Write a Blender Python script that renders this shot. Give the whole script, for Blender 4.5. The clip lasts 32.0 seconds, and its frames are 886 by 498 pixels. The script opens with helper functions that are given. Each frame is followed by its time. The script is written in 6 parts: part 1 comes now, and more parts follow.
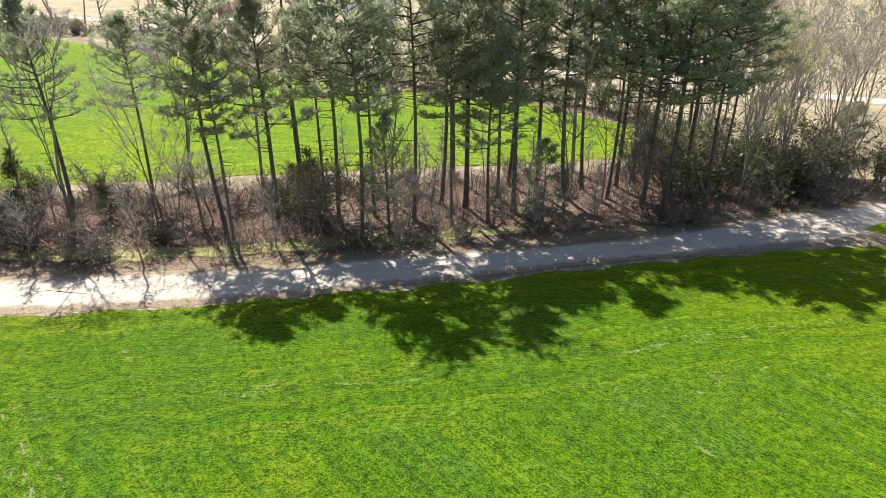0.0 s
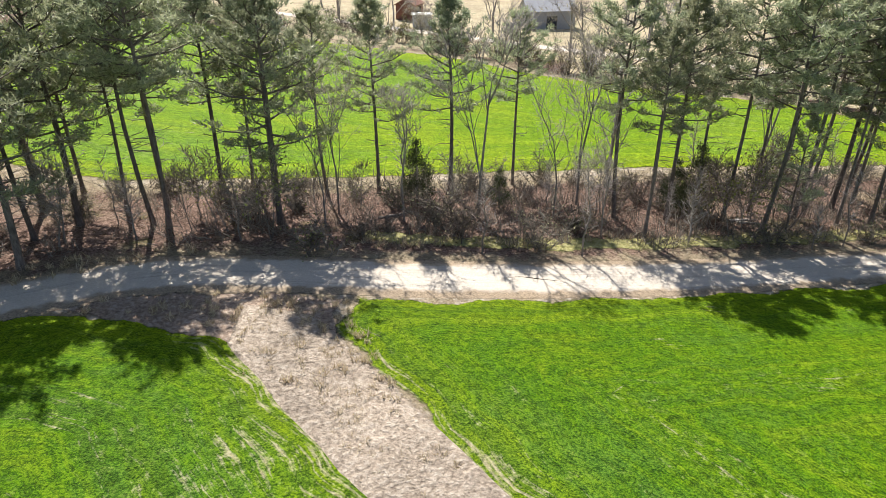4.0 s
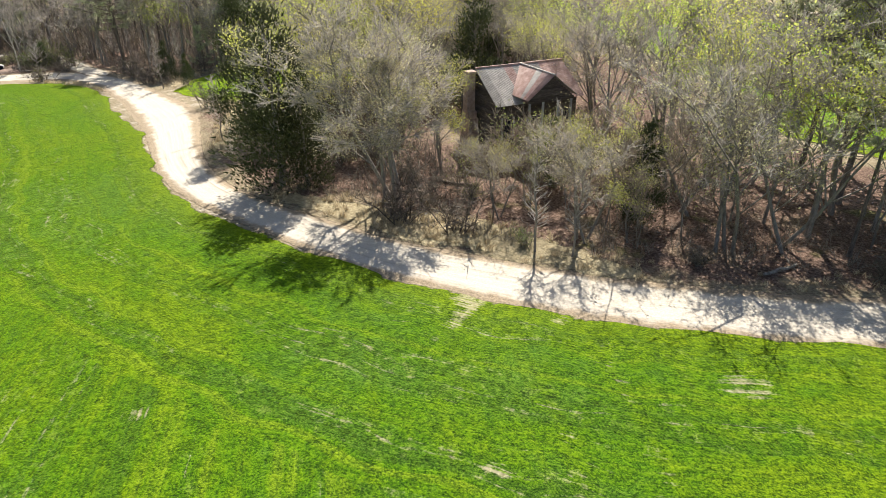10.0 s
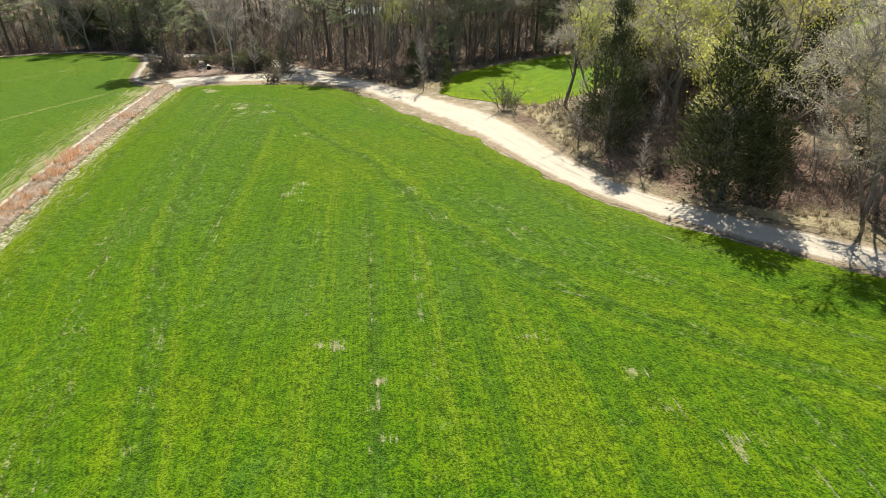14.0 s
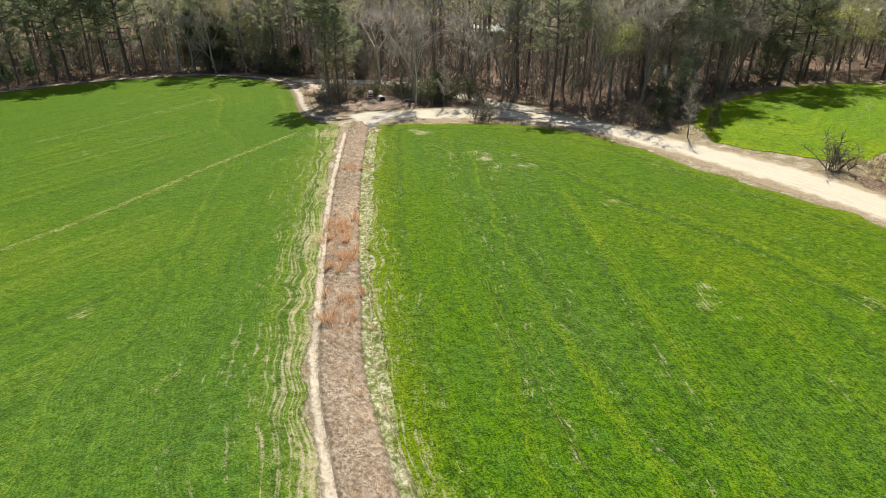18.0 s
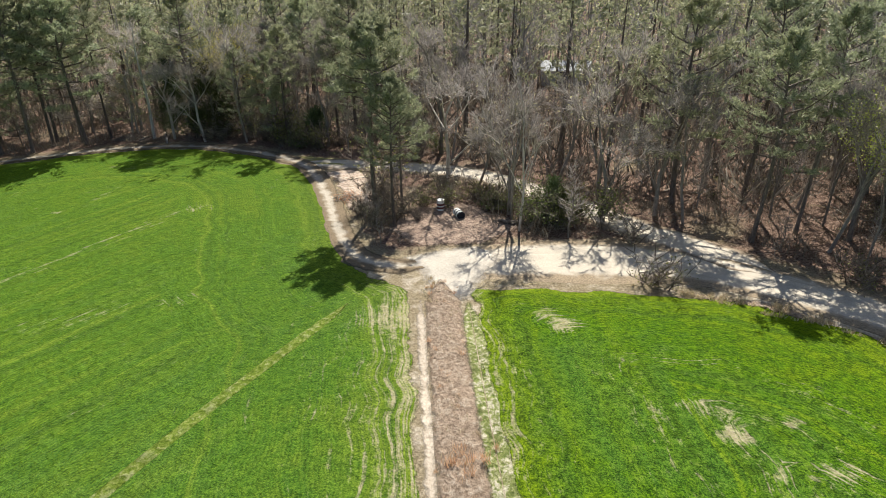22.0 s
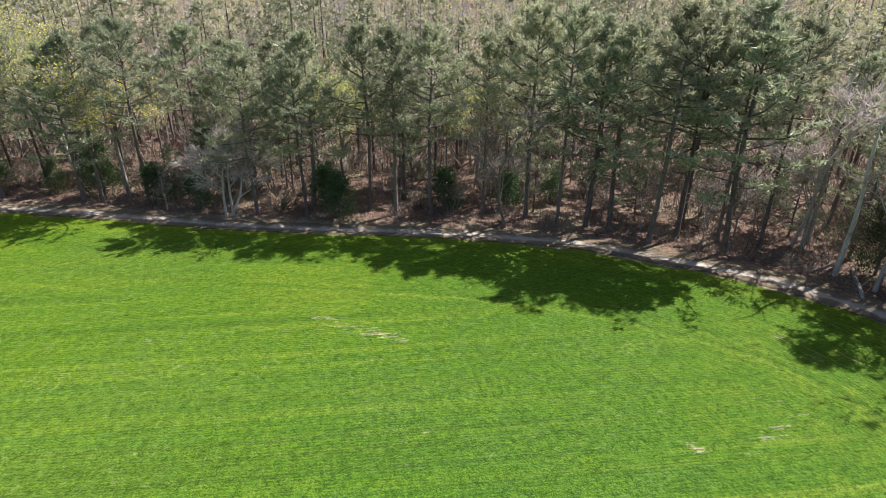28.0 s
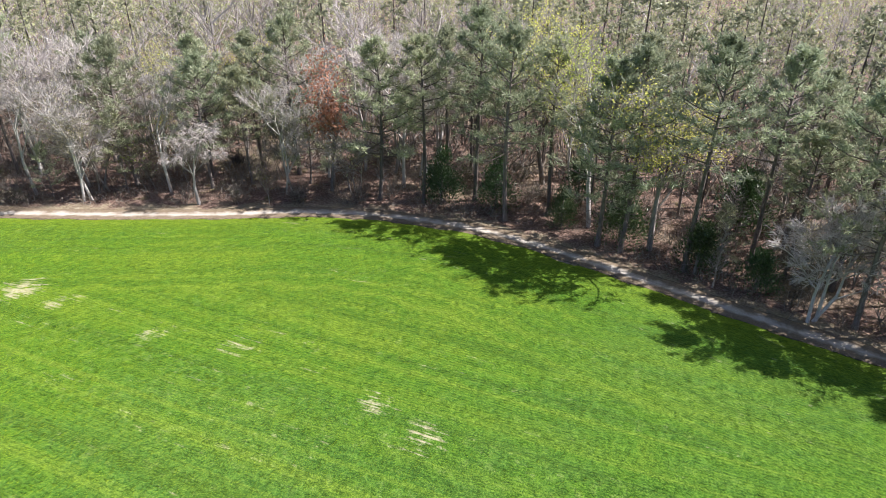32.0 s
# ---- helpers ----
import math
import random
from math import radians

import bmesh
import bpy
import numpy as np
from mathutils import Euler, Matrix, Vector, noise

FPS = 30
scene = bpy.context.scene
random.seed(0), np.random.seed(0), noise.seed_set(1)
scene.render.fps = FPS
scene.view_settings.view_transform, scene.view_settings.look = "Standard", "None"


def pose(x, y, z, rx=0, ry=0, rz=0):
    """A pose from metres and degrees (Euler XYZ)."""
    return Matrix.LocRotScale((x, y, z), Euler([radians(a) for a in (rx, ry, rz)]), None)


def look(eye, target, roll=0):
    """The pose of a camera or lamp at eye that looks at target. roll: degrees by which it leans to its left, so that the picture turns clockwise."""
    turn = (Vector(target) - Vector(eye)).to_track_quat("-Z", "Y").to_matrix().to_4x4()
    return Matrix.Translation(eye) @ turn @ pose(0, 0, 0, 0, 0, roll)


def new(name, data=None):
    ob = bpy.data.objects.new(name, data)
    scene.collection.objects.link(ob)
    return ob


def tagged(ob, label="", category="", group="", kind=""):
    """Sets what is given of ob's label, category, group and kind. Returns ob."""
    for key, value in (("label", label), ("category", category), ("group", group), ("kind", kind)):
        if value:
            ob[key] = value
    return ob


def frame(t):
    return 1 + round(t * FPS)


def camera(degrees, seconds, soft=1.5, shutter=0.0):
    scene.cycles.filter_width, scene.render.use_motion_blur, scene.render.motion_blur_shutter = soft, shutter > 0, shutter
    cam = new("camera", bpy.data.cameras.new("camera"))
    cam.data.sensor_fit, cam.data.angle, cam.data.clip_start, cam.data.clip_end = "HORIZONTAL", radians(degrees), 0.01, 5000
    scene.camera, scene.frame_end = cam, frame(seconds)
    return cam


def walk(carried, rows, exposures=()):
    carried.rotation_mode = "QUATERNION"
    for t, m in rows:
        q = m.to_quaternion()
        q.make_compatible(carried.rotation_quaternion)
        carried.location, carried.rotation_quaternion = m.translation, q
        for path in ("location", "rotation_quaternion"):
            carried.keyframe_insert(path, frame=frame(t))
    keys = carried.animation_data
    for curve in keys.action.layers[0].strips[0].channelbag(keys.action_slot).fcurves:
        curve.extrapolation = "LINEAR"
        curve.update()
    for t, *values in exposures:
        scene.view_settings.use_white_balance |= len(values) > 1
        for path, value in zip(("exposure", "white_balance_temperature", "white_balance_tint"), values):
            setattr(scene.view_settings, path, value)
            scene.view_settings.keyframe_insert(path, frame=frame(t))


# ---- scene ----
# ---- camera and its path ----
cam = camera(69.1, 32.0, soft=0.85, shutter=0.06)
METRES, EYE, TILT, LEAN, TURN = 205.0, 16.0, -2.7, 0.0, 0.0
ROWS = [
    (0.0, 0.0, 0.0, 0.0, -0.18, -24.33, 0.4),
    (0.5, -0.0125, -0.0006, 0.0001, 0.51, -24.33, 0.37),
    (1.0, -0.0252, -0.0013, 0.0002, 1.2, -24.33, 0.35),
    (1.5, -0.0384, -0.002, 0.0001, 1.92, -24.32, 0.29),
    (2.0, -0.0517, -0.0029, -0.0, 2.8, -24.27, 0.3),
    (2.5, -0.0654, -0.004, 0.0002, 3.66, -24.35, 0.26),
    (4.5, -0.1241, -0.0089, 0.0014, 4.29, -24.72, 0.09),
    (5.0, -0.1392, -0.0106, 0.0013, 5.42, -24.74, 0.04),
    (5.5, -0.1547, -0.0125, 0.0013, 6.57, -24.79, -0.05),
    (6.0, -0.1704, -0.0151, 0.0011, 8.89, -24.84, -0.23),
    (6.5, -0.1861, -0.0186, 0.0007, 12.02, -24.82, -0.39),
    (7.0, -0.2015, -0.0231, -0.0001, 15.64, -24.74, -0.6),
    (7.5, -0.2165, -0.0284, -0.0007, 19.02, -24.71, -0.78),
    (8.0, -0.2304, -0.0342, -0.0013, 22.52, -24.73, -0.87),
    (8.5, -0.2441, -0.0407, -0.0022, 25.73, -24.79, -1.0),
    (9.0, -0.2572, -0.0481, -0.0029, 28.24, -24.74, -1.22),
    (9.5, -0.2698, -0.0559, -0.0036, 30.74, -24.81, -1.33),
    (10.0, -0.2824, -0.0638, -0.0043, 32.96, -24.88, -1.42),
    (10.5, -0.2949, -0.072, -0.005, 33.47, -24.88, -1.45),
    (11.0, -0.3077, -0.0801, -0.0054, 33.45, -24.9, -1.44),
    (11.5, -0.3213, -0.0878, -0.0061, 33.42, -24.87, -1.48),
    (12.0, -0.3352, -0.095, -0.0068, 33.64, -24.87, -1.49),
    (12.5, -0.3493, -0.1018, -0.0074, 34.13, -24.88, -1.5),
    (13.0, -0.3635, -0.1084, -0.0082, 34.31, -24.87, -1.46),
    (13.5, -0.3778, -0.1152, -0.0086, 34.42, -24.84, -1.46),
    (14.0, -0.3925, -0.122, -0.0089, 34.58, -24.83, -1.47),
    (14.5, -0.4073, -0.1288, -0.0087, 35.06, -24.84, -1.49),
    (15.0, -0.4222, -0.1357, -0.0085, 35.21, -24.85, -1.48),
    (15.5, -0.4363, -0.142, -0.0079, 35.24, -24.87, -1.46),
    (17.5, -0.4983, -0.1452, -0.0062, 35.37, -24.57, -1.73),
    (18.0, -0.5133, -0.1388, -0.0049, 35.39, -24.6, -1.68),
    (18.5, -0.5281, -0.1302, -0.0034, 35.35, -24.61, -1.66),
    (19.0, -0.543, -0.12, -0.0018, 35.37, -24.62, -1.65),
    (19.5, -0.558, -0.1085, -0.0005, 35.38, -24.65, -1.63),
    (20.0, -0.5732, -0.0956, 0.0008, 35.39, -24.69, -1.57),
    (20.5, -0.5883, -0.0822, 0.002, 35.34, -24.68, -1.56),
    (21.0, -0.6031, -0.0681, 0.0032, 35.34, -24.75, -1.5),
    (21.5, -0.6179, -0.054, 0.0042, 35.34, -24.74, -1.52),
    (22.0, -0.6326, -0.0401, 0.0053, 35.47, -24.76, -1.53),
    (22.5, -0.6471, -0.0273, 0.0063, 36.14, -24.75, -1.54),
    (23.0, -0.6616, -0.0164, 0.0072, 37.09, -24.75, -1.64),
    (23.5, -0.6759, -0.0075, 0.0079, 39.86, -24.84, -1.79),
    (24.0, -0.6901, -0.0003, 0.0084, 43.3, -24.97, -2.0),
    (24.5, -0.7045, 0.0048, 0.0087, 46.94, -25.14, -2.16),
    (25.0, -0.7191, 0.0078, 0.0087, 50.98, -25.34, -2.38),
    (25.5, -0.7334, 0.0092, 0.0084, 56.33, -25.58, -2.54),
    (27.5, -0.7863, -0.0027, 0.0062, 75.75, -26.93, -3.04),
    (28.0, -0.798, -0.0095, 0.0052, 80.87, -27.3, -3.08),
    (28.5, -0.8087, -0.0178, 0.0043, 85.97, -27.69, -3.07),
    (29.0, -0.8187, -0.0277, 0.0031, 91.04, -27.99, -3.08),
    (29.5, -0.8279, -0.0383, 0.0022, 96.19, -28.39, -3.0),
    (30.0, -0.8361, -0.0498, 0.0014, 99.64, -28.67, -2.92),
    (30.5, -0.8439, -0.062, 0.0007, 101.98, -28.94, -2.83),
    (31.0, -0.8513, -0.0745, -0.0002, 104.2, -29.12, -2.72),
    (31.5, -0.858, -0.0883, -0.0014, 106.6, -29.21, -2.68),
    (32.0, -0.8642, -0.1025, -0.0026, 109.39, -29.44, -2.59),
]
walk(cam, [(t, pose(0, 0, EYE, TILT, LEAN, TURN) @ pose(METRES * x, METRES * y, METRES * z, 90 + pitch, roll, yaw)) for t, x, y, z, yaw, pitch, roll in ROWS],
     exposures=[(0.0, 0.98, 6400, 13), (4.0, 0.92, 6350, 13), (9.0, 1.0, 6550, 11), (13.0, 0.75, 6750, 6), (19.0, 0.55, 6900, 5), (23.0, 0.68, 6500, 10), (28.0, 1.0, 6250, 16), (32.0, 1.1, 6000, 17)])

# ---- daylight ----
SUN_UP, SUN_FROM = radians(49), radians(116)
world = bpy.data.worlds.new("sky")
scene.world = world
world.use_nodes = True
sky = world.node_tree.nodes.new("ShaderNodeTexSky")
sky.sky_type, sky.sun_disc = "NISHITA", False
sky.sun_elevation, sky.sun_rotation = SUN_UP, radians(90) - SUN_FROM
world.node_tree.links.new(sky.outputs[0], world.node_tree.nodes["Background"].inputs[0])
world.node_tree.nodes["Background"].inputs[1].default_value = 0.062
sun = new("sun", bpy.data.lights.new("sun", "SUN"))
sun.data.energy, sun.data.angle, sun.data.color = 5.0, radians(0.6), (1.0, 0.95, 0.86)
sun.matrix_world = look((0, 0, 80), (-math.cos(SUN_FROM) * math.cos(SUN_UP) * 50, -math.sin(SUN_FROM) * math.cos(SUN_UP) * 50, 80 - math.sin(SUN_UP) * 50))


# ---- materials ----
class Nodes:
    """A small wrapper for building a node material."""

    def __init__(self, name):
        self.m = bpy.data.materials.new(name)
        self.m.use_nodes = True
        self.t = self.m.node_tree
        self.b = self.t.nodes["Principled BSDF"]
        self.out = self.t.nodes["Material Output"]

    def n(self, kind, **props):
        node = self.t.nodes.new("ShaderNode" + kind)
        ins = {k: v for k, v in props.items() if k[0] == "_"}
        for k, v in props.items():
            if k[0] != "_":
                setattr(node, k, v)
        for k, v in ins.items():
            key = k[1:]
            self.put(node.inputs[int(key) if key.isdigit() else key], v)
        return node

    def put(self, socket, v):
        if isinstance(v, bpy.types.NodeSocket):
            self.t.links.new(v, socket)
        else:
            socket.default_value = v

    def where(self):
        return self.n("NewGeometry").outputs["Position"]

    def turned(self, angle, scale):
        mp = self.n("Mapping", _Vector=self.where())
        mp.inputs["Rotation"].default_value = (0, 0, angle)
        st = self.n("Mapping", _Vector=mp.outputs[0])
        st.inputs["Scale"].default_value = scale
        return st.outputs[0]

    def noise(self, scale, detail=4.0, rough=0.55, vec=None, dist=0.0):
        return self.n("TexNoise", _Vector=vec if vec is not None else self.where(), _Scale=scale, _Detail=detail, _Roughness=rough, _Distortion=dist).outputs["Fac"]

    def ramp(self, fac, stops):
        node = self.n("ValToRGB", _Fac=fac)
        e = node.color_ramp.elements
        while len(e) < len(stops):
            e.new(0.5)
        for el, (p, c) in zip(e, stops):
            el.position = p
            el.color = (*c, 1) if len(c) == 3 else c
        return node.outputs["Color"]

    def step(self, fac, a, b):
        return self.n("MapRange", _Value=fac, _1=a, _2=b).outputs[0]

    def math(self, op, a, b=0.0):
        return self.n("Math", operation=op, _0=a, _1=b).outputs[0]

    def mix(self, fac, a, b):
        node = self.n("Mix", data_type="RGBA")
        self.put(node.inputs[0], fac)
        for i, v in ((6, a), (7, b)):
            self.put(node.inputs[i], (*v, 1) if isinstance(v, tuple) and len(v) == 3 else v)
        return node.outputs[2]

    def tint(self, colour, hue=0.5, sat=1.0, val=1.0):
        return self.n("HueSaturation", _Hue=hue, _Saturation=sat, _Value=val, _Color=colour).outputs[0]

    def bump(self, height, strength, distance):
        return self.n("Bump", _Strength=strength, _Distance=distance, _Height=height).outputs[0]

    def done(self, colour, rough=0.85, normal=None, metal=0.0, spec=0.3):
        self.put(self.b.inputs["Base Color"], (*colour, 1) if isinstance(colour, tuple) else colour)
        self.put(self.b.inputs["Roughness"], rough)
        self.b.inputs["Metallic"].default_value = metal
        self.b.inputs["Specular IOR Level"].default_value = spec
        if normal is not None:
            self.put(self.b.inputs["Normal"], normal)
        return self.m

    def frayed(self, inner, outer, wander=1.0, scale=1.4):
        """A ragged border: the surface thins out where its 'margin' is small."""
        margin = self.n("Attribute", attribute_name="margin").outputs["Fac"]
        rag = self.math("MULTIPLY", self.math("SUBTRACT", self.noise(scale, 7, 0.72), 0.5), wander)
        keep = self.step(self.math("ADD", margin, rag), outer, inner)
        mx = self.n("MixShader", _Fac=keep)
        self.t.links.new(self.n("BsdfTransparent").outputs[0], mx.inputs[1])
        self.t.links.new(self.b.outputs[0], mx.inputs[2])
        self.t.links.new(mx.outputs[0], self.out.inputs["Surface"])
        return self.m

    def leafy(self, colour, through_colour, share=0.4, rough=0.55, normal=None, gloss=0.35):
        """A thin leaf: the surface itself, and light that comes through it."""
        self.done(colour, rough, normal, spec=gloss)
        tr = self.n("BsdfTranslucent", _Color=through_colour)
        mx = self.n("MixShader", _Fac=share)
        self.t.links.new(self.b.outputs[0], mx.inputs[1])
        self.t.links.new(tr.outputs[0], mx.inputs[2])
        self.t.links.new(mx.outputs[0], self.out.inputs["Surface"])
        return self.m


ROWS_TURN = math.atan2(0.756, -0.655)      # the drill rows run along this heading


def crop_material(name, heading, patch_seed, hue=0.5, value=1.0, sat=1.0, depth=1.0):
    """Young wheat: drill rows 0.19 m apart, broad patches of tone, thin places where 'bare' says so."""
    k = Nodes(name)
    at = k.n("VectorMath", operation="ADD", _0=k.where(), _1=(patch_seed, patch_seed * 0.7, 0)).outputs[0]
    bare = k.n("Attribute", attribute_name="bare").outputs["Fac"]
    margin = k.n("Attribute", attribute_name="margin").outputs["Fac"]
    broad = k.noise(0.05, 4, 0.55, at)
    streak = k.noise(1.0, 5, 0.65, k.turned(-heading, (0.03, 0.7, 1)))
    clump = k.noise(0.9, 5, 0.65, at)
    mid = k.noise(3.4, 4, 0.62)
    fine = k.noise(12.0, 3, 0.65)
    blades = k.noise(27.0, 2, 0.6)
    # rows run along the heading, and along the border on the headland
    turned = k.n("SeparateXYZ", _0=k.turned(-heading, (1, 1, 1)))
    headland = k.step(margin, 11.01, 11.0)
    across = k.n("Mix", data_type="FLOAT", _0=headland, _2=turned.outputs[1], _3=margin).outputs[0]
    sway = k.math("MULTIPLY", k.noise(0.12, 3, 0.5, at), 0.22)
    row = k.math("ADD", 0.5, k.math("MULTIPLY", k.math("SINE", k.math("MULTIPLY", k.math("ADD", across, sway), 33.07)), 0.5))
    along = k.n("CombineXYZ", _0=k.math("MULTIPLY", turned.outputs[0], 0.30), _1=k.math("MULTIPLY", across, 4.2), _2=patch_seed).outputs[0]
    gaps = k.noise(1.0, 4, 0.65, along)
    drive = k.n("CombineXYZ", _0=k.math("MULTIPLY", turned.outputs[0], 0.010), _1=k.math("MULTIPLY", across, 1.15), _2=patch_seed + 5.0).outputs[0]
    passes = k.noise(1.0, 3, 0.6, drive)
    stand = k.step(k.math("ADD", k.noise(0.11, 4, 0.6, at), k.math("MULTIPLY", streak, 0.35)), 0.50, 0.86)
    tone = k.math("ADD", k.math("MULTIPLY", blades, 0.30), k.math("ADD", k.math("MULTIPLY", fine, 0.42), k.math("MULTIPLY", mid, 0.28)))
    tone = k.math("ADD", 0.503, k.math("MULTIPLY", k.math("SUBTRACT", tone, 0.5), 1.25 * depth))
    tone = k.math("ADD", tone, k.math("MULTIPLY", k.math("SUBTRACT", row, 0.42), k.math("ADD", 0.008, k.math("MULTIPLY", stand, 0.036))))
    tone = k.math("ADD", tone, k.math("MULTIPLY", k.math("SUBTRACT", gaps, 0.5), 0.07 * depth))
    green = k.ramp(tone, [(0.385, (0.004, 0.028, 0.002)), (0.462, (0.020, 0.074, 0.0025)), (0.51, (0.040, 0.117, 0.003)), (0.585, (0.086, 0.196, 0.004))])
    green = k.tint(green, hue, sat, value)
    lush = k.tint(green, 0.512, 0.88, 0.94)
    pale = k.tint(green, 0.466, 1.0, 1.22)
    patch = k.math("ADD", broad, k.math("ADD", k.math("MULTIPLY", clump, 0.45), k.math("MULTIPLY", passes, 0.4)))
    c = k.mix(k.math("MULTIPLY", k.step(patch, 0.92, 1.05), 0.65 * depth), green, lush)
    c = k.mix(k.math("MULTIPLY", k.step(patch, 0.90, 0.76), 0.85), c, pale)
    c = k.mix(k.math("MULTIPLY", k.step(k.math("ADD", streak, k.math("MULTIPLY", broad, 0.5)), 0.74, 0.98), 0.6), c, pale)
    c = k.mix(k.math("MULTIPLY", k.step(k.math("ADD", margin, k.math("MULTIPLY", clump, 3.0)), 4.6, 1.4), 0.75), c, k.tint(green, 0.452, 1.0, 1.28))
    c = k.mix(k.math("MULTIPLY", k.step(passes, 0.55, 0.64), 0.60), c, k.tint(green, 0.507, 0.95, 0.66))
    c = k.mix(k.math("MULTIPLY", k.step(passes, 0.45, 0.34), 0.60), c, k.tint(green, 0.462, 0.97, 1.42))
    # lanes of tufts along the rows; their dark gaps paint the shade between
    lane = k.step(k.math("ADD", k.noise(0.5, 3, 0.5, drive), k.math("MULTIPLY", broad, 0.5)), 0.68, 0.84)
    tufts = k.noise(1.9, 5, 0.7, at)
    c = k.mix(k.math("MULTIPLY", k.math("MULTIPLY", k.step(tufts, 0.55, 0.63), lane), 0.75 * depth), c, k.tint(green, 0.505, 0.95, 0.45))
    c = k.mix(k.math("MULTIPLY", k.math("MULTIPLY", k.step(tufts, 0.45, 0.37), lane), 0.5 * depth), c, k.tint(green, 0.46, 0.85, 1.5))
    # thin places: soil shows between the rows first
    soil = k.ramp(k.noise(7, 3), [(0.3, (0.30, 0.25, 0.15)), (0.7, (0.54, 0.47, 0.33))])
    sparse = k.math("MULTIPLY", k.step(k.math("ADD", k.noise(0.14, 4, 0.6, at), k.math("MULTIPLY", streak, 0.55)), 0.82, 1.02), 0.36)
    bare = k.math("MAXIMUM", bare, k.math("MAXIMUM", sparse, k.math("MULTIPLY", k.step(lane, 0.35, 1.0), 0.25 * depth)))
    ragged = k.math("ADD", k.math("MULTIPLY", k.step(gaps, 0.34, 0.66), 0.72), k.math("MULTIPLY", k.step(tufts, 0.34, 0.66), 0.40))
    need = k.math("SUBTRACT", k.math("MULTIPLY", bare, k.math("SUBTRACT", 1.14, k.math("MULTIPLY", row, 0.28))), k.math("MULTIPLY", ragged, 0.82))
    c = k.mix(k.math("MULTIPLY", k.step(k.math("ADD", need, k.math("MULTIPLY", k.math("SUBTRACT", fine, 0.5), 0.5)), -0.02, 0.34), 0.78), c, soil)
    h = k.math("ADD", k.math("MULTIPLY", fine, 0.5), k.math("ADD", k.math("MULTIPLY", mid, 0.7), k.math("ADD", k.math("MULTIPLY", clump, 0.9), k.math("MULTIPLY", row, 0.05))))
    k.done(c, 0.75, k.bump(h, 0.8, 0.16), spec=0.05)
    k.b.inputs["Sheen Weight"].default_value = 0.38
    k.b.inputs["Sheen Roughness"].default_value = 0.4
    k.b.inputs["Sheen Tint"].default_value = (0.80, 1.0, 0.01, 1)
    return k.frayed(0.22, 0.08, 1.1, 1.3)


def litter_material():
    """Leaf litter under the trees; dry grass and sand where the ground lies open ('open')."""
    k = Nodes("leaf_litter")
    fine = k.noise(7, 5, 0.7)
    big = k.noise(0.13, 4, 0.6)
    clump = k.noise(0.9, 6, 0.7)
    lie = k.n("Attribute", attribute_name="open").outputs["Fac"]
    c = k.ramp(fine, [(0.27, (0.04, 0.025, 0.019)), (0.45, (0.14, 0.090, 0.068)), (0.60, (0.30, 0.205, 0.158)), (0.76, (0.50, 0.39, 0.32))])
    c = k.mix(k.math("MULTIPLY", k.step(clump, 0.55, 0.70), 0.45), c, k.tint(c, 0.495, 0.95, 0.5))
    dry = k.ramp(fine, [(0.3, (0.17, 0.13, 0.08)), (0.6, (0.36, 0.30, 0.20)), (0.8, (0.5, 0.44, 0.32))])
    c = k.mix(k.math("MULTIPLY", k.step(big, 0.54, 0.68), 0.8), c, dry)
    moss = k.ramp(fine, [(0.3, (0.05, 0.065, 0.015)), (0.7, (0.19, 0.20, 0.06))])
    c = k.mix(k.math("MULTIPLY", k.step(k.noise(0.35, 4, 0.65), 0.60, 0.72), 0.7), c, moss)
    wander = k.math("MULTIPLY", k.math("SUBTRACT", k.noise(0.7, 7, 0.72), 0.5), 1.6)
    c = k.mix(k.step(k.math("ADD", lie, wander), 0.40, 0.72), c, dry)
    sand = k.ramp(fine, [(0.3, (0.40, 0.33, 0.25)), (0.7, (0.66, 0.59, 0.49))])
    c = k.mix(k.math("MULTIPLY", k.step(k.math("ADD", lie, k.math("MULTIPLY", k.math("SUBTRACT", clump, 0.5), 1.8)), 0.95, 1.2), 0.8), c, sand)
    h = k.math("ADD", fine, k.math("MULTIPLY", k.noise(1.1, 3), 1.4))
    return k.done(c, 0.95, k.bump(h, 1.0, 0.16), spec=0.1)


def dry_grass_material(name, dark, mid, light, scale=5.0, blotch=0.0, relief=1.0, fray=(0.55, 0.25, 1.6)):
    k = Nodes(name)
    fine = k.noise(scale, 5, 0.7)
    broad = k.noise(0.25, 4)
    c = k.ramp(fine, [(0.25, dark), (0.5, mid), (0.78, light)])
    c = k.tint(c, 0.5, 1.0, k.n("MapRange", _Value=broad, _1=0.3, _2=0.7, _3=0.75, _4=1.15).outputs[0])
    if blotch:
        spots = k.math("ADD", k.noise(1.7, 6, 0.75), k.math("MULTIPLY", k.math("SUBTRACT", fine, 0.5), 0.6))
        c = k.mix(k.math("MULTIPLY", k.step(spots, 0.50, 0.60), blotch), c, k.ramp(fine, [(0.3, (0.50, 0.43, 0.34)), (0.7, (0.72, 0.66, 0.57))]))
        c = k.mix(k.math("MULTIPLY", k.step(spots, 0.46, 0.38), blotch), c, k.tint(c, 0.5, 0.9, 0.5))
    k.done(c, 0.95, k.bump(k.math("ADD", fine, k.noise(1.6, 3)), relief, 0.2), spec=0.1)
    return k.frayed(*fray) if fray else k.m


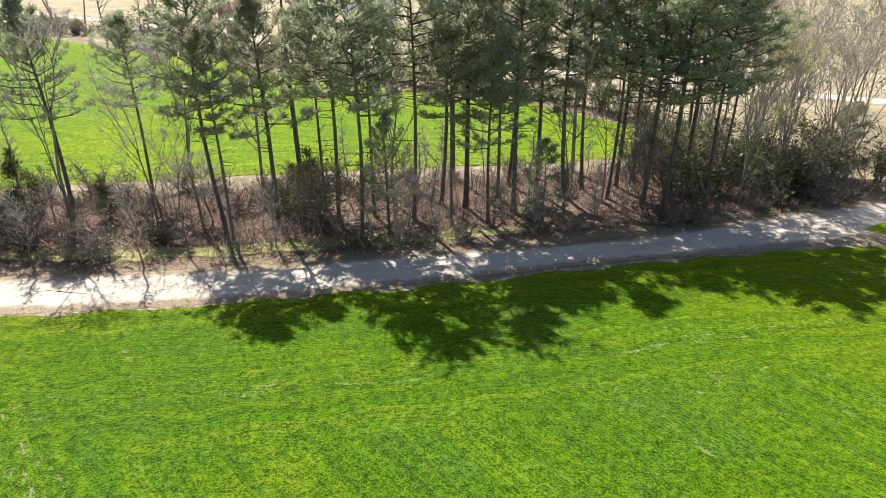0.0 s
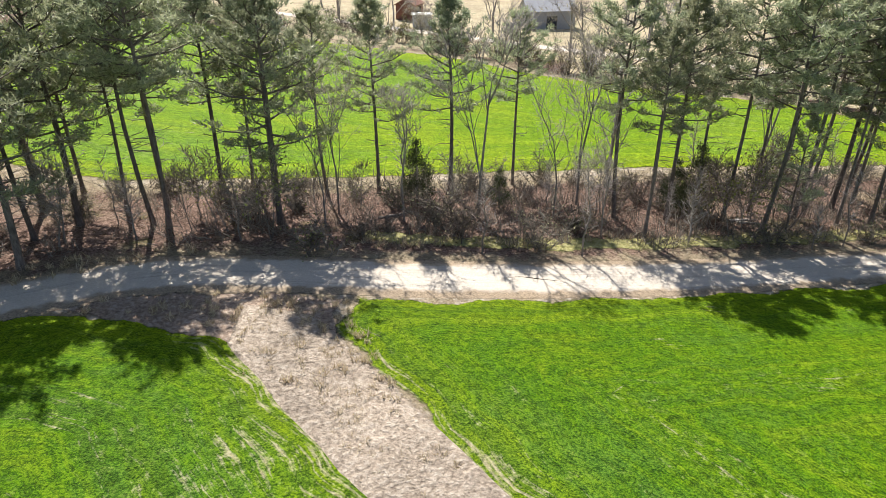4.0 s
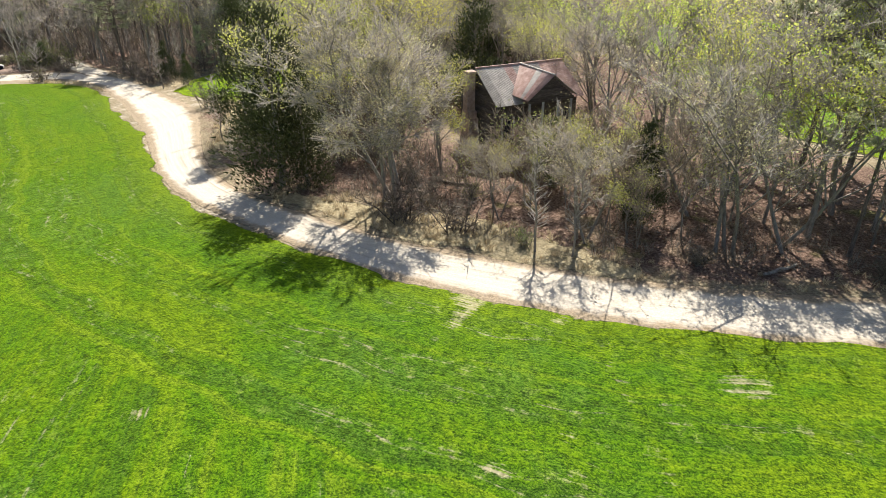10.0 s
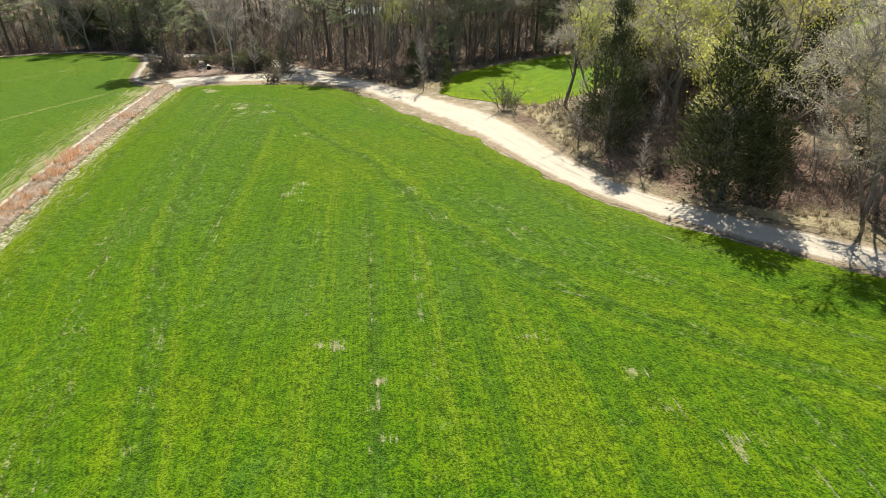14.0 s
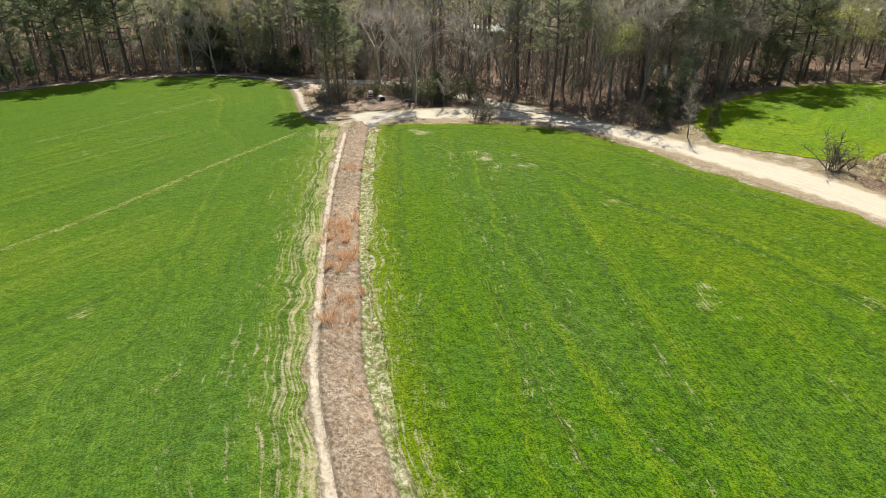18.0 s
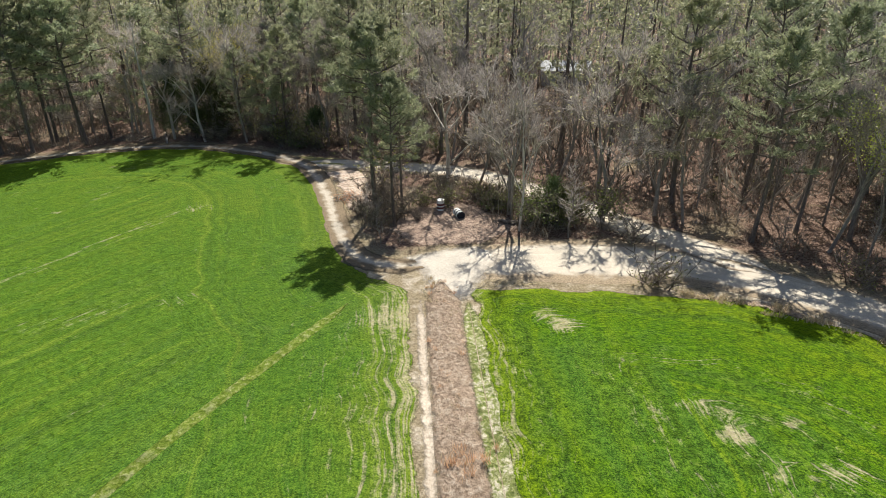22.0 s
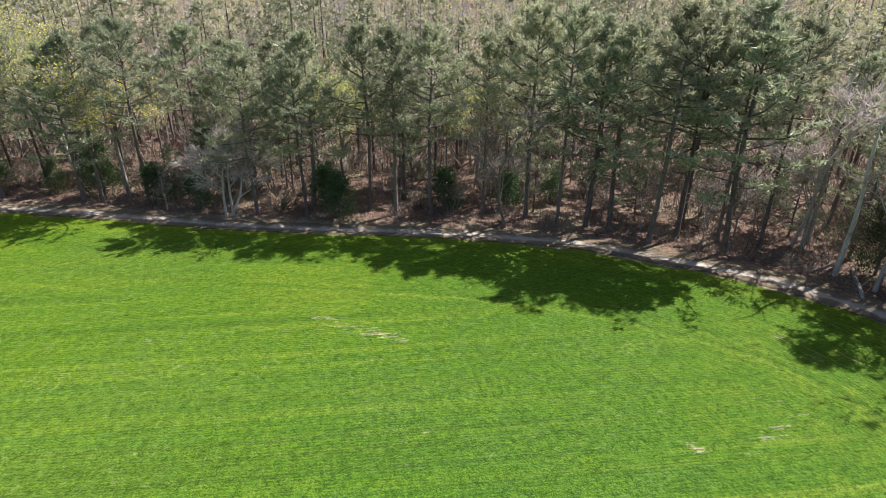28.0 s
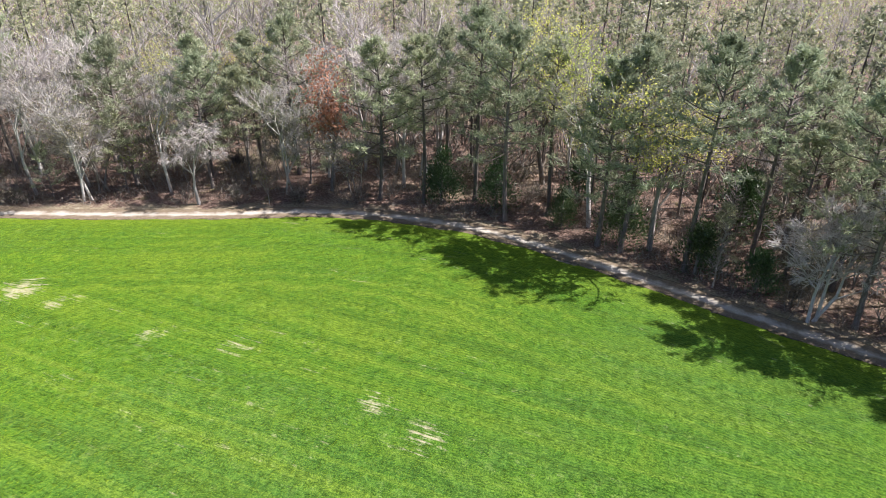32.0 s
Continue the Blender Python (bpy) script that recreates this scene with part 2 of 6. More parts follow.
def road_material(name, half, verge=(0.27, 0.21, 0.13), tone=1.0):
    """Pale sand; the UV holds metres across and along."""
    k = Nodes(name)
    uv = k.n("UVMap").outputs[0]
    sep = k.n("SeparateXYZ", _0=uv)
    across = k.math("ABSOLUTE", sep.outputs[0])
    fine = k.noise(11, 5, 0.7)
    along = k.n("Mapping", _Vector=uv)
    along.inputs["Scale"].default_value = (2.2, 0.12, 1)
    ruts = k.noise(1.3, 3, 0.55, along.outputs[0])
    sand = k.ramp(fine, [(0.25, (0.50, 0.43, 0.34)), (0.5, (0.64, 0.57, 0.47)), (0.75, (0.75, 0.69, 0.60))])
    sand = k.tint(sand, 0.5, 1.0, tone)
    damp = k.mix(k.step(ruts, 0.56, 0.72), sand, k.tint(sand, 0.5, 1.0, 0.74))
    damp = k.mix(k.math("MULTIPLY", k.step(k.noise(0.5, 5, 0.7), 0.56, 0.7), 0.5), damp, k.tint(sand, 0.505, 0.9, 0.7))
    edge = k.math("ADD", across, k.math("ADD", k.math("MULTIPLY", k.math("SUBTRACT", k.noise(0.9, 5, 0.7), 0.5), 1.5), k.math("MULTIPLY", k.math("SUBTRACT", fine, 0.5), 0.5)))
    dry = k.ramp(fine, [(0.3, tuple(v * 0.5 for v in verge)), (0.7, tuple(v * 1.5 for v in verge))])
    c = k.mix(k.step(edge, half - 0.15, half + 0.25), damp, dry)
    k.done(c, 0.9, k.bump(k.math("ADD", fine, k.math("MULTIPLY", ruts, 2.0)), 0.6, 0.05), spec=0.2)
    return k.frayed(0.40, 0.15, 0.9, 1.1)


def bark_material(name, dark, light, scale=3.0):
    k = Nodes(name)
    vec = k.n("Mapping", _Vector=k.n("TexCoord").outputs["Object"])
    vec.inputs["Scale"].default_value = (3.0, 3.0, 0.8)
    f = k.noise(scale, 5, 0.7, vec.outputs[0])
    c = k.ramp(f, [(0.3, dark), (0.7, light)])
    r = k.n("ObjectInfo").outputs["Random"]
    c = k.tint(c, 0.5, 1.0, k.n("MapRange", _Value=r, _3=0.8, _4=1.25).outputs[0])
    return k.done(c, 0.9, k.bump(f, 0.8, 0.05), spec=0.15)


def foliage_material(name, dark, light, share=0.35, spread=0.03, gloss=0.4):
    k = Nodes(name)
    isl = k.n("NewGeometry").outputs["Random Per Island"]
    r = k.n("ObjectInfo").outputs["Random"]
    c = k.ramp(isl, [(0.0, dark), (1.0, light)])
    hue = k.n("MapRange", _Value=r, _3=0.5 - spread, _4=0.5 + spread).outputs[0]
    val = k.n("MapRange", _Value=k.math("FRACT", k.math("MULTIPLY", r, 7.3)), _3=0.8, _4=1.2).outputs[0]
    c = k.tint(c, hue, 1.0, val)
    return k.leafy(c, k.tint(c, 0.495, 1.0, 1.1), share, 0.5, None, gloss)


CROP_EAST = crop_material("crop_east", ROWS_TURN, 0.0, 0.493, 1.04)
CROP_MID = crop_material("crop_middle", ROWS_TURN, 31.0, 0.493, 1.04)
CROP_WEST = crop_material("crop_west", math.atan2(1.0, 0.06), 67.0, 0.497, 1.06, 0.92, 0.70)
# lighter, yellower copy of the wheat: its backlit glow is in the base colour
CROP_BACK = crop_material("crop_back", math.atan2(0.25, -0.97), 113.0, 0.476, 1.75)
LITTER = litter_material()
PASTURE = dry_grass_material("dry_pasture", (0.28, 0.23, 0.14), (0.40, 0.34, 0.22), (0.50, 0.44, 0.31), 2.0, fray=None)
DRY_BANK = dry_grass_material("dry_bank", (0.14, 0.10, 0.075), (0.36, 0.27, 0.20), (0.54, 0.44, 0.35), 5.0, 0.2, 1.0, (0.45, 0.15, 0.9))
EAST_BANK = dry_grass_material("pale_dry_bank", (0.15, 0.12, 0.09), (0.40, 0.33, 0.255), (0.60, 0.52, 0.42), 5.0, 0.2, 1.0, (0.5, 0.2, 1.0))
TRODDEN = dry_grass_material("trodden_soil", (0.24, 0.17, 0.13), (0.46, 0.36, 0.29), (0.62, 0.53, 0.44), 4.0, 0.4, 0.5)
SAND_OPEN = dry_grass_material("open_sand", (0.42, 0.37, 0.305), (0.58, 0.53, 0.46), (0.70, 0.65, 0.585), 9.0, 0.0, 0.2, (1.0, 0.1, 1.5))
STRAW = foliage_material("straw", (0.46, 0.27, 0.15), (0.84, 0.58, 0.40), 0.4, 0.01, 0.2)
SAND = road_material("sand_road", 1.30, (0.30, 0.235, 0.16), 0.84)
SAND_LANE = road_material("sand_lane", 1.05, (0.24, 0.185, 0.13), 0.90)
SAND_TRACK = road_material("sand_track", 0.22, (0.19, 0.145, 0.095), 0.72)
CROP_PATCH = crop_material("crop_clearing", math.atan2(0.25, -0.97), 113.0, 0.484, 1.6)
WHEEL_LINE = dry_grass_material("wheel_line_crop", (0.05, 0.10, 0.005), (0.16, 0.22, 0.03), (0.34, 0.36, 0.13), 4.0, 0.12, fray=(0.16, 0.0, 0.5))
BARE_MARGIN = dry_grass_material("bare_sandy_margin", (0.30, 0.24, 0.18), (0.54, 0.46, 0.37), (0.72, 0.65, 0.56), 6.0, 0.0, 0.5, (0.34, 0.12, 0.8))
THIN_CROP = dry_grass_material("thin_crop", (0.07, 0.12, 0.02), (0.24, 0.27, 0.09), (0.56, 0.50, 0.38), 4.0, 0.6, fray=(0.30, 0.06, 0.8))
PINE_BARK = bark_material("pine_bark", (0.075, 0.062, 0.054), (0.25, 0.21, 0.185))
GREY_BARK = bark_material("grey_bark", (0.13, 0.11, 0.095), (0.36, 0.325, 0.29))
PALE_BARK = bark_material("pale_bark", (0.28, 0.25, 0.22), (0.56, 0.53, 0.49))
NEEDLES = foliage_material("pine_needles", (0.20, 0.222, 0.128), (0.44, 0.465, 0.295), 0.40, 0.02, 0.35)
CEDAR = foliage_material("cedar_leaves", (0.040, 0.050, 0.022), (0.105, 0.120, 0.055), 0.22, 0.02, 0.12)
HOLLY = foliage_material("broad_evergreen", (0.030, 0.062, 0.018), (0.10, 0.16, 0.05), 0.2, 0.02, 0.7)
TWIGS = foliage_material("bare_twigs", (0.20, 0.176, 0.16), (0.53, 0.485, 0.45), 0.3, 0.01, 0.08)
BUDS = foliage_material("tan_buds", (0.38, 0.352, 0.195), (0.58, 0.54, 0.335), 0.48, 0.02, 0.05)
SPRING = foliage_material("spring_leaves", (0.47, 0.515, 0.09), (0.74, 0.76, 0.22), 0.48, 0.025, 0.08)
# leaves of the far trees: distance haze is mixed in as a greyer colour
FAR_SPRING = foliage_material("far_spring_leaves", (0.34, 0.37, 0.14), (0.54, 0.545, 0.27), 0.45, 0.02, 0.05)
# cooler and greyer than the near twigs, with distance haze in the colour
FAR_TWIGS = foliage_material("far_twigs", (0.125, 0.118, 0.116), (0.39, 0.37, 0.36), 0.25, 0.01, 0.05)
UNDER_TWIGS = foliage_material("understory_twigs", (0.12, 0.095, 0.075), (0.36, 0.30, 0.25), 0.15, 0.015, 0.05)
UNDER_LEAF = foliage_material("understory_leaves", (0.14, 0.16, 0.05), (0.36, 0.38, 0.13), 0.4, 0.03, 0.1)
PALE_TWIGS = foliage_material("pale_twigs", (0.34, 0.30, 0.27), (0.66, 0.60, 0.56), 0.25, 0.01, 0.05)
RUST_LEAF = foliage_material("kept_beech_leaves", (0.36, 0.17, 0.09), (0.66, 0.38, 0.24), 0.4, 0.01, 0.2)
BRUSH = foliage_material("brush", (0.085, 0.071, 0.058), (0.30, 0.262, 0.215), 0.2, 0.02, 0.1)
BRUSH_GREEN = foliage_material("green_brush", (0.10, 0.12, 0.035), (0.30, 0.32, 0.12), 0.35, 0.03, 0.3)
PALE_GRASS = dry_grass_material("pale_dry_grass", (0.20, 0.16, 0.085), (0.42, 0.35, 0.22), (0.60, 0.52, 0.36), 6.0)
MOSSY = dry_grass_material("mossy_turf", (0.16, 0.16, 0.05), (0.36, 0.34, 0.14), (0.55, 0.48, 0.32), 4.0)
DRUM_FLOOR = dry_grass_material("trodden_litter", (0.13, 0.09, 0.07), (0.34, 0.25, 0.20), (0.56, 0.46, 0.36), 5.0)
# near-black soil colour that paints the shade at a gully's edge
SHADED_SOIL = dry_grass_material("shaded_soil", (0.035, 0.028, 0.022), (0.06, 0.048, 0.038), (0.12, 0.10, 0.08), 6.0, fray=(0.06, 0.01, 0.12))
PALE_STRAW = foliage_material("pale_straw", (0.34, 0.27, 0.16), (0.66, 0.57, 0.40), 0.35, 0.01, 0.1)


# ---- the lie of the land ----
BUMPS = ((-220, -20, -0.13), (-220, 15, 0.16), (-180, -20, -0.17), (-180, 15, 0.16), (-140, -20, -0.36), (-140, 40, 0.24), (-100, -20, -0.62), (-100, 15, 0.19), (-100, 40, 0.37), (-60, -20, -0.19), (-60, 15, 0.44), (-60, 40, 0.27), (-20, -20, 0.14), (-20, 15, 0.16), (-20, 40, -0.22), (15, 40, -0.19))


def gz(x, y):
    """Height of the ground: a low crest that falls away east and west."""
    x, y = np.asarray(x, float), np.asarray(y, float)
    d = x + 75.0
    z = np.where(d < 0, 0.5 - 10 * d * d / (d * d + 133.0 ** 2), 0.5 - 4 * d * d / (d * d + 71.0 ** 2))
    for a, b, k in BUMPS:
        z = z + k * np.exp(-((x - a) ** 2 + (y - b) ** 2) / 1250)
    return z


def smooth(points, step=1.0):
    """A curve through points, resampled at even steps."""
    p = np.array(points, float)
    q = np.vstack([2 * p[0] - p[1], p, 2 * p[-1] - p[-2]])
    out = []
    for i in range(1, len(q) - 2):
        n = max(2, int(np.linalg.norm(q[i + 1] - q[i]) / step))
        for s in np.arange(n) / n:
            a, b, c, d = q[i - 1], q[i], q[i + 1], q[i + 2]
            out.append(0.5 * (2 * b + (c - a) * s + (2 * a - 5 * b + 4 * c - d) * s * s + (3 * b - a - 3 * c + d) * s ** 3))
    return np.array(out + [p[-1]])


def sdist(poly, x, y):
    """Signed distance to a closed outline: positive inside."""
    x, y = np.asarray(x, float), np.asarray(y, float)
    best = np.full(x.shape, 1e9)
    inside = np.zeros(x.shape, bool)
    n = len(poly)
    for i in range(n):
        (ax, ay), (bx, by) = poly[i], poly[(i + 1) % n]
        ex, ey = bx - ax, by - ay
        t = np.clip(((x - ax) * ex + (y - ay) * ey) / (ex * ex + ey * ey + 1e-12), 0, 1)
        best = np.minimum(best, np.hypot(x - ax - t * ex, y - ay - t * ey))
        cross = (ay > y) != (by > y)
        inside ^= cross & (x < (bx - ax) * (y - ay) / (by - ay + 1e-12) + ax)
    return np.where(inside, best, -best)


def near_line(line, x, y):
    best = np.full(np.shape(x), 1e9)
    for (ax, ay), (bx, by) in zip(line[:-1], line[1:]):
        ex, ey = bx - ax, by - ay
        t = np.clip(((x - ax) * ex + (y - ay) * ey) / (ex * ex + ey * ey + 1e-12), 0, 1)
        best = np.minimum(best, np.hypot(x - ax - t * ex, y - ay - t * ey))
    return best


def mesh_of(name, verts, faces, materials, index=None, flat=True):
    me = bpy.data.meshes.new(name)
    me.from_pydata([tuple(v) for v in np.asarray(verts, float).tolist()], [], [tuple(f) for f in faces])
    for m in materials:
        me.materials.append(m)
    if index is not None:
        me.polygons.foreach_set("material_index", np.asarray(index, np.int32))
    if not flat:
        me.polygons.foreach_set("use_smooth", np.ones(len(me.polygons), bool))
    me.update()
    return me


ROAD = smooth([(95, 62), (60, 50), (42, 44), (30, 40.3), (15, 36.1), (0, 32.7), (-12, 29.9), (-24, 28.0), (-33, 27.2), (-40, 25.7), (-48, 20.6), (-55, 15.4),
               (-60, 12.9), (-65, 10.9), (-70, 9.8), (-76, 8.9), (-82, 9.2), (-87, 9.6), (-92, 10.7), (-97, 13.0), (-104, 17.6), (-109, 20.6), (-115, 23.1),
               (-121, 25.2), (-128, 27.5), (-135, 28.2), (-139.5, 27.4), (-144, 25.3), (-148, 22.8), (-151.5, 20.2)])
TRACK = smooth([(-150.5, 20.8), (-153.5, 18.9), (-156.6, 19.2), (-160.8, 22.0), (-164, 24.7), (-167.5, 27.3), (-170.3, 29.2), (-174.5, 31.2), (-181, 31.4), (-188, 29.9),
                (-192, 27.7), (-196, 24.3), (-200, 19.0), (-203, 14.3), (-205.5, 8.0), (-207.6, 1.0), (-209.4, -6), (-211.6, -13), (-214.6, -21), (-217, -28),
                (-218.1, -34), (-217.8, -40), (-216.3, -46), (-213.7, -51.5), (-211, -58), (-208.5, -65), (-204, -78), (-197, -95), (-188, -115)])
BACK_ROAD = smooth([(-133, 29.4), (-138, 30.8), (-142, 31.8), (-148, 33.8), (-154, 35.5), (-159, 36.2), (-165, 34.8), (-170, 33.0), (-174, 31.4)])
FAR_ROAD = smooth([(-160, 168), (-110, 146), (-78, 131), (-52, 117.5), (-38, 110), (-24, 103), (0, 92), (30, 82), (47, 73), (75, 62), (110, 52)], 3.0)
STRIP_WEST = smooth([(-149.2, 18.9), (-146.0, 14.9), (-138.0, 5.1), (-130.6, -3.3), (-125.9, -8.3), (-122.1, -12.4), (-116.5, -17.0), (-107.4, -24.0), (-92, -36), (-70, -52), (-30, -88)])
STRIP_EAST = smooth([(-33.5, 23.6), (-30.5, 20.6), (-27.2, 17.0), (-23.7, 13.4), (-10, -1.6), (20, -35), (62, -83)])

FIELD_EAST = [(-28.6, 25.5), (-24, 25.7), (-12, 27.9), (0, 30.6), (14, 34.0), (25, 35.8), (36, 37.5), (52, 36), (70, 34), (70, -85), (66, -85), (26, -41), (0.6, -11.2), (-21.9, 13.7), (-24.4, 17.1), (-29.1, 22.7)]
FIELD_MID = [(-45, 21.0), (-41, 22.3), (-37.5, 21.6), (-34.2, 21.4), (-30.8, 18.5), (-25.4, 13.2), (-14, 0.6), (17, -34), (58, -85), (-25, -85), (-68.5, -50.6), (-91, -35), (-106.4, -22.9),
             (-117, -14.9), (-124.6, -7.4), (-129.4, -2.5), (-136.5, 5.9), (-144.6, 15.9), (-147.2, 19.2), (-143.5, 21.3), (-139.4, 23.2), (-134.2, 25.3), (-128.6, 25.3),
             (-121.4, 22.8), (-115, 19.6), (-105.5, 16.1), (-97, 11.2), (-91.8, 8.9), (-86.5, 7.8), (-80, 7.5), (-73.4, 7.6), (-68.2, 8.3), (-63.3, 9.7), (-58.9, 11.7), (-52.6, 15.0), (-47, 19.0)]
FIELD_WEST = [(-150.6, 17.4), (-153.5, 17.3), (-156.4, 18.2), (-160.2, 21.3), (-163.5, 24.0), (-167, 26.6), (-169.6, 28.4), (-174, 30.3), (-181, 30.6), (-187.6, 29.1), (-191.4, 27.0),
              (-195.3, 23.7), (-199.2, 18.5), (-202.2, 14.0), (-204.7, 7.8), (-206.8, 1), (-208.6, -6), (-210.8, -13), (-213.8, -21), (-216.2, -28), (-217.3, -34), (-217, -40),
              (-215.5, -46), (-212.9, -51.5), (-210.2, -58), (-207.7, -65), (-203.2, -78), (-196, -95), (-187, -115), (-10, -115), (-34, -88), (-72.5, -53.6), (-93, -37), (-108.6, -25.3), (-117.5, -18.2),
              (-123.3, -13.3), (-127.1, -9.1), (-131.7, -3.9), (-139.3, 4.5)]
FIELD_BACK = [(-62, 41), (-48, 37.8), (-33, 41.2), (-20, 45.2), (-6, 48.5), (10, 51), (18, 53), (19, 62), (10, 70), (-4, 74.8), (-17, 80), (-26, 87), (-46, 95), (-58, 101.5), (-72, 109.5), (-92, 119), (-108, 112), (-92, 82), (-74, 62)]
FIELD_PATCH = [(-117.2, 26.9), (-120.6, 33), (-121, 38), (-119, 45), (-115, 54), (-108, 60), (-103.5, 55), (-103, 45), (-103.8, 34), (-106, 26.6), (-111, 26.0)]
PASTURE_EDGE = [(-60, 105), (-46, 98), (-26, 90), (-15, 83), (0, 77), (14, 72), (23, 62), (27, 52), (34, 47), (50, 52), (100, 66), (420, 110), (420, 560), (-420, 560), (-230, 240), (-130, 150), (-92, 123), (-72, 113)]
FIELDS = (FIELD_EAST, FIELD_MID, FIELD_WEST, FIELD_BACK, FIELD_PATCH)

# one sheet of ground to the horizon, finer where the camera passes
gx = np.concatenate([[-3000, -1600, -900, -560, -430], np.arange(-350, 121, 2.5), [170, 260, 420, 800, 1500, 3000]])
gy = np.concatenate([[-3000, -1500, -700, -350, -220], np.arange(-140, 201, 2.5), [240, 320, 480, 800, 1500, 3000]])
GX, GY = np.meshgrid(gx, gy)
gv = np.stack([GX, GY, gz(GX, GY)], -1).reshape(-1, 3)
nx = len(gx)
gf = [(j * nx + i, j * nx + i + 1, (j + 1) * nx + i + 1, (j + 1) * nx + i) for j in range(len(gy) - 1) for i in range(nx - 1)]
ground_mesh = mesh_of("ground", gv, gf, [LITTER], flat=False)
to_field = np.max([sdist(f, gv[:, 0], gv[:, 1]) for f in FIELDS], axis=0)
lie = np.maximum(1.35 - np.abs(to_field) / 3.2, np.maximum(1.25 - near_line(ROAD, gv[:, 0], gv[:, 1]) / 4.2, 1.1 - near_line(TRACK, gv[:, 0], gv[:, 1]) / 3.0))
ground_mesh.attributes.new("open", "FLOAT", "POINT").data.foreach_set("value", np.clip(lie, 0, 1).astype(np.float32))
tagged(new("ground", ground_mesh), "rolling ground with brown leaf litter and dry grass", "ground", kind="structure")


# worn places in the wheat: lines (x, y, x, y, half-width, bareness) and spots (x, y, radius, bareness)
WORN_LINES = ((-173.4, -2.0, -172.9, 8.9, 0.7, 0.46), (-172.9, 8.9, -173.3, 17.4, 0.7, 0.5), 
              (-165.8, 2.7, -160.8, 9.5, 1.2, 0.33), (-71.5, 4.2, -71, 8, 0.16, 0.8), (-70.6, 4.0, -70.2, 8.1, 0.16, 0.8),
              (-69.7, 4.0, -69.4, 8.4, 0.16, 0.8), (-195.5, -4.0, -192.5, 0.6, 0.8, 0.45), (-185, 20.5, -181, 14, 0.5, 0.45))
WORN_SPOTS = ((-136.7, -16.3, 0.7, 0.9), (-130.1, 13.5, 0.7, 0.8), (-132.6, 15.6, 1.2, 0.6), (-127.6, 14.6, 1.1, 0.6), (-119.1, 10.6, 0.7, 0.7), (-110.2, 1.0, 1.0, 0.6), (-140.8, 18.2, 0.9, 0.9), (-141.9, 18.5, 0.8, 0.8),
              (-96.5, -9.9, 0.55, 0.9), (-93.3, -10.6, 0.4, 0.95), (-89.6, -5.1, 0.6, 0.8), (-85.2, -8.3, 0.5, 0.7), (-83.8, -6.4, 0.6, 0.7), (-81.3, -6.8, 0.9, 0.6))
WORN_MORE = ((-131.5, 14.4, 0.9, 0.9), (-129.8, 16.4, 0.6, 0.8), (-133.6, 15.1, 0.7, 0.85), (-127.9, 14.6, 0.7, 0.9), (-129.5, 12.8, 0.6, 0.8), (-91.1, -13.0, 0.5, 0.7), (-92.7, -11.9, 0.5, 0.7), (-76.0, -4.5, 0.6, 0.7), (-85.4, -5.4, 0.6, 0.7), (-110.8, 2.4, 0.9, 0.6), (-109.0, 0.4, 0.6, 0.75),
             (-64.3, -0.1, 0.6, 0.85), (-58.6, 8.0, 1.1, 0.62), (-66.1, 8.2, 0.5, 0.7), (-52.8, 5.8, 0.5, 0.7), (10.6, 21.5, 0.5, 0.75), (3.8, 23.1, 0.35, 0.75), (-172.7, 18.8, 1.3, 0.62), (-166.3, 13.9, 0.6, 0.5),
             (-198.6, -45.2, 0.9, 0.75), (-197.6, -31.5, 0.9, 0.7), (-196.4, -28.6, 1.3, 0.65), (-199.8, -55.6, 1.4, 0.8), (-199.2, -52.5, 0.9, 0.7), (-182, 12.3, 0.5, 0.7), (-189.4, 20.9, 0.35, 0.8))


def bareness(x, y):
    b = np.zeros(np.shape(x))
    for x0, y0, x1, y1, w, k in WORN_LINES:
        b = np.maximum(b, k * np.exp(-(near_line([(x0, y0), (x1, y1)], x, y) / w) ** 2))
    for a, c, r, k in WORN_SPOTS + WORN_MORE:
        b = np.maximum(b, k * np.exp(-(np.hypot(x - a, y - c) / r) ** 2))
    b = np.maximum(b, 0.74 * np.exp(-np.maximum(near_line(STRIP_WEST, x, y) - 1.2, 0) / np.where(sdist(FIELD_WEST, x, y) > 0, 3.6, 1.8)))
    b = np.maximum(b, 0.55 * np.exp(-np.maximum(near_line(STRIP_EAST, x, y) - 2.2, 0) / 1.4))
    # the thin corner beside the end of the west strip
    b = np.maximum(b, 0.8 * np.exp(-(np.hypot(x + 149.0, y - 14.5) / 2.6) ** 2))
    b = np.maximum(b, 0.42 * np.exp(-(np.hypot(x + 30.5, y - 13.5) / 5.0) ** 2))
    return b


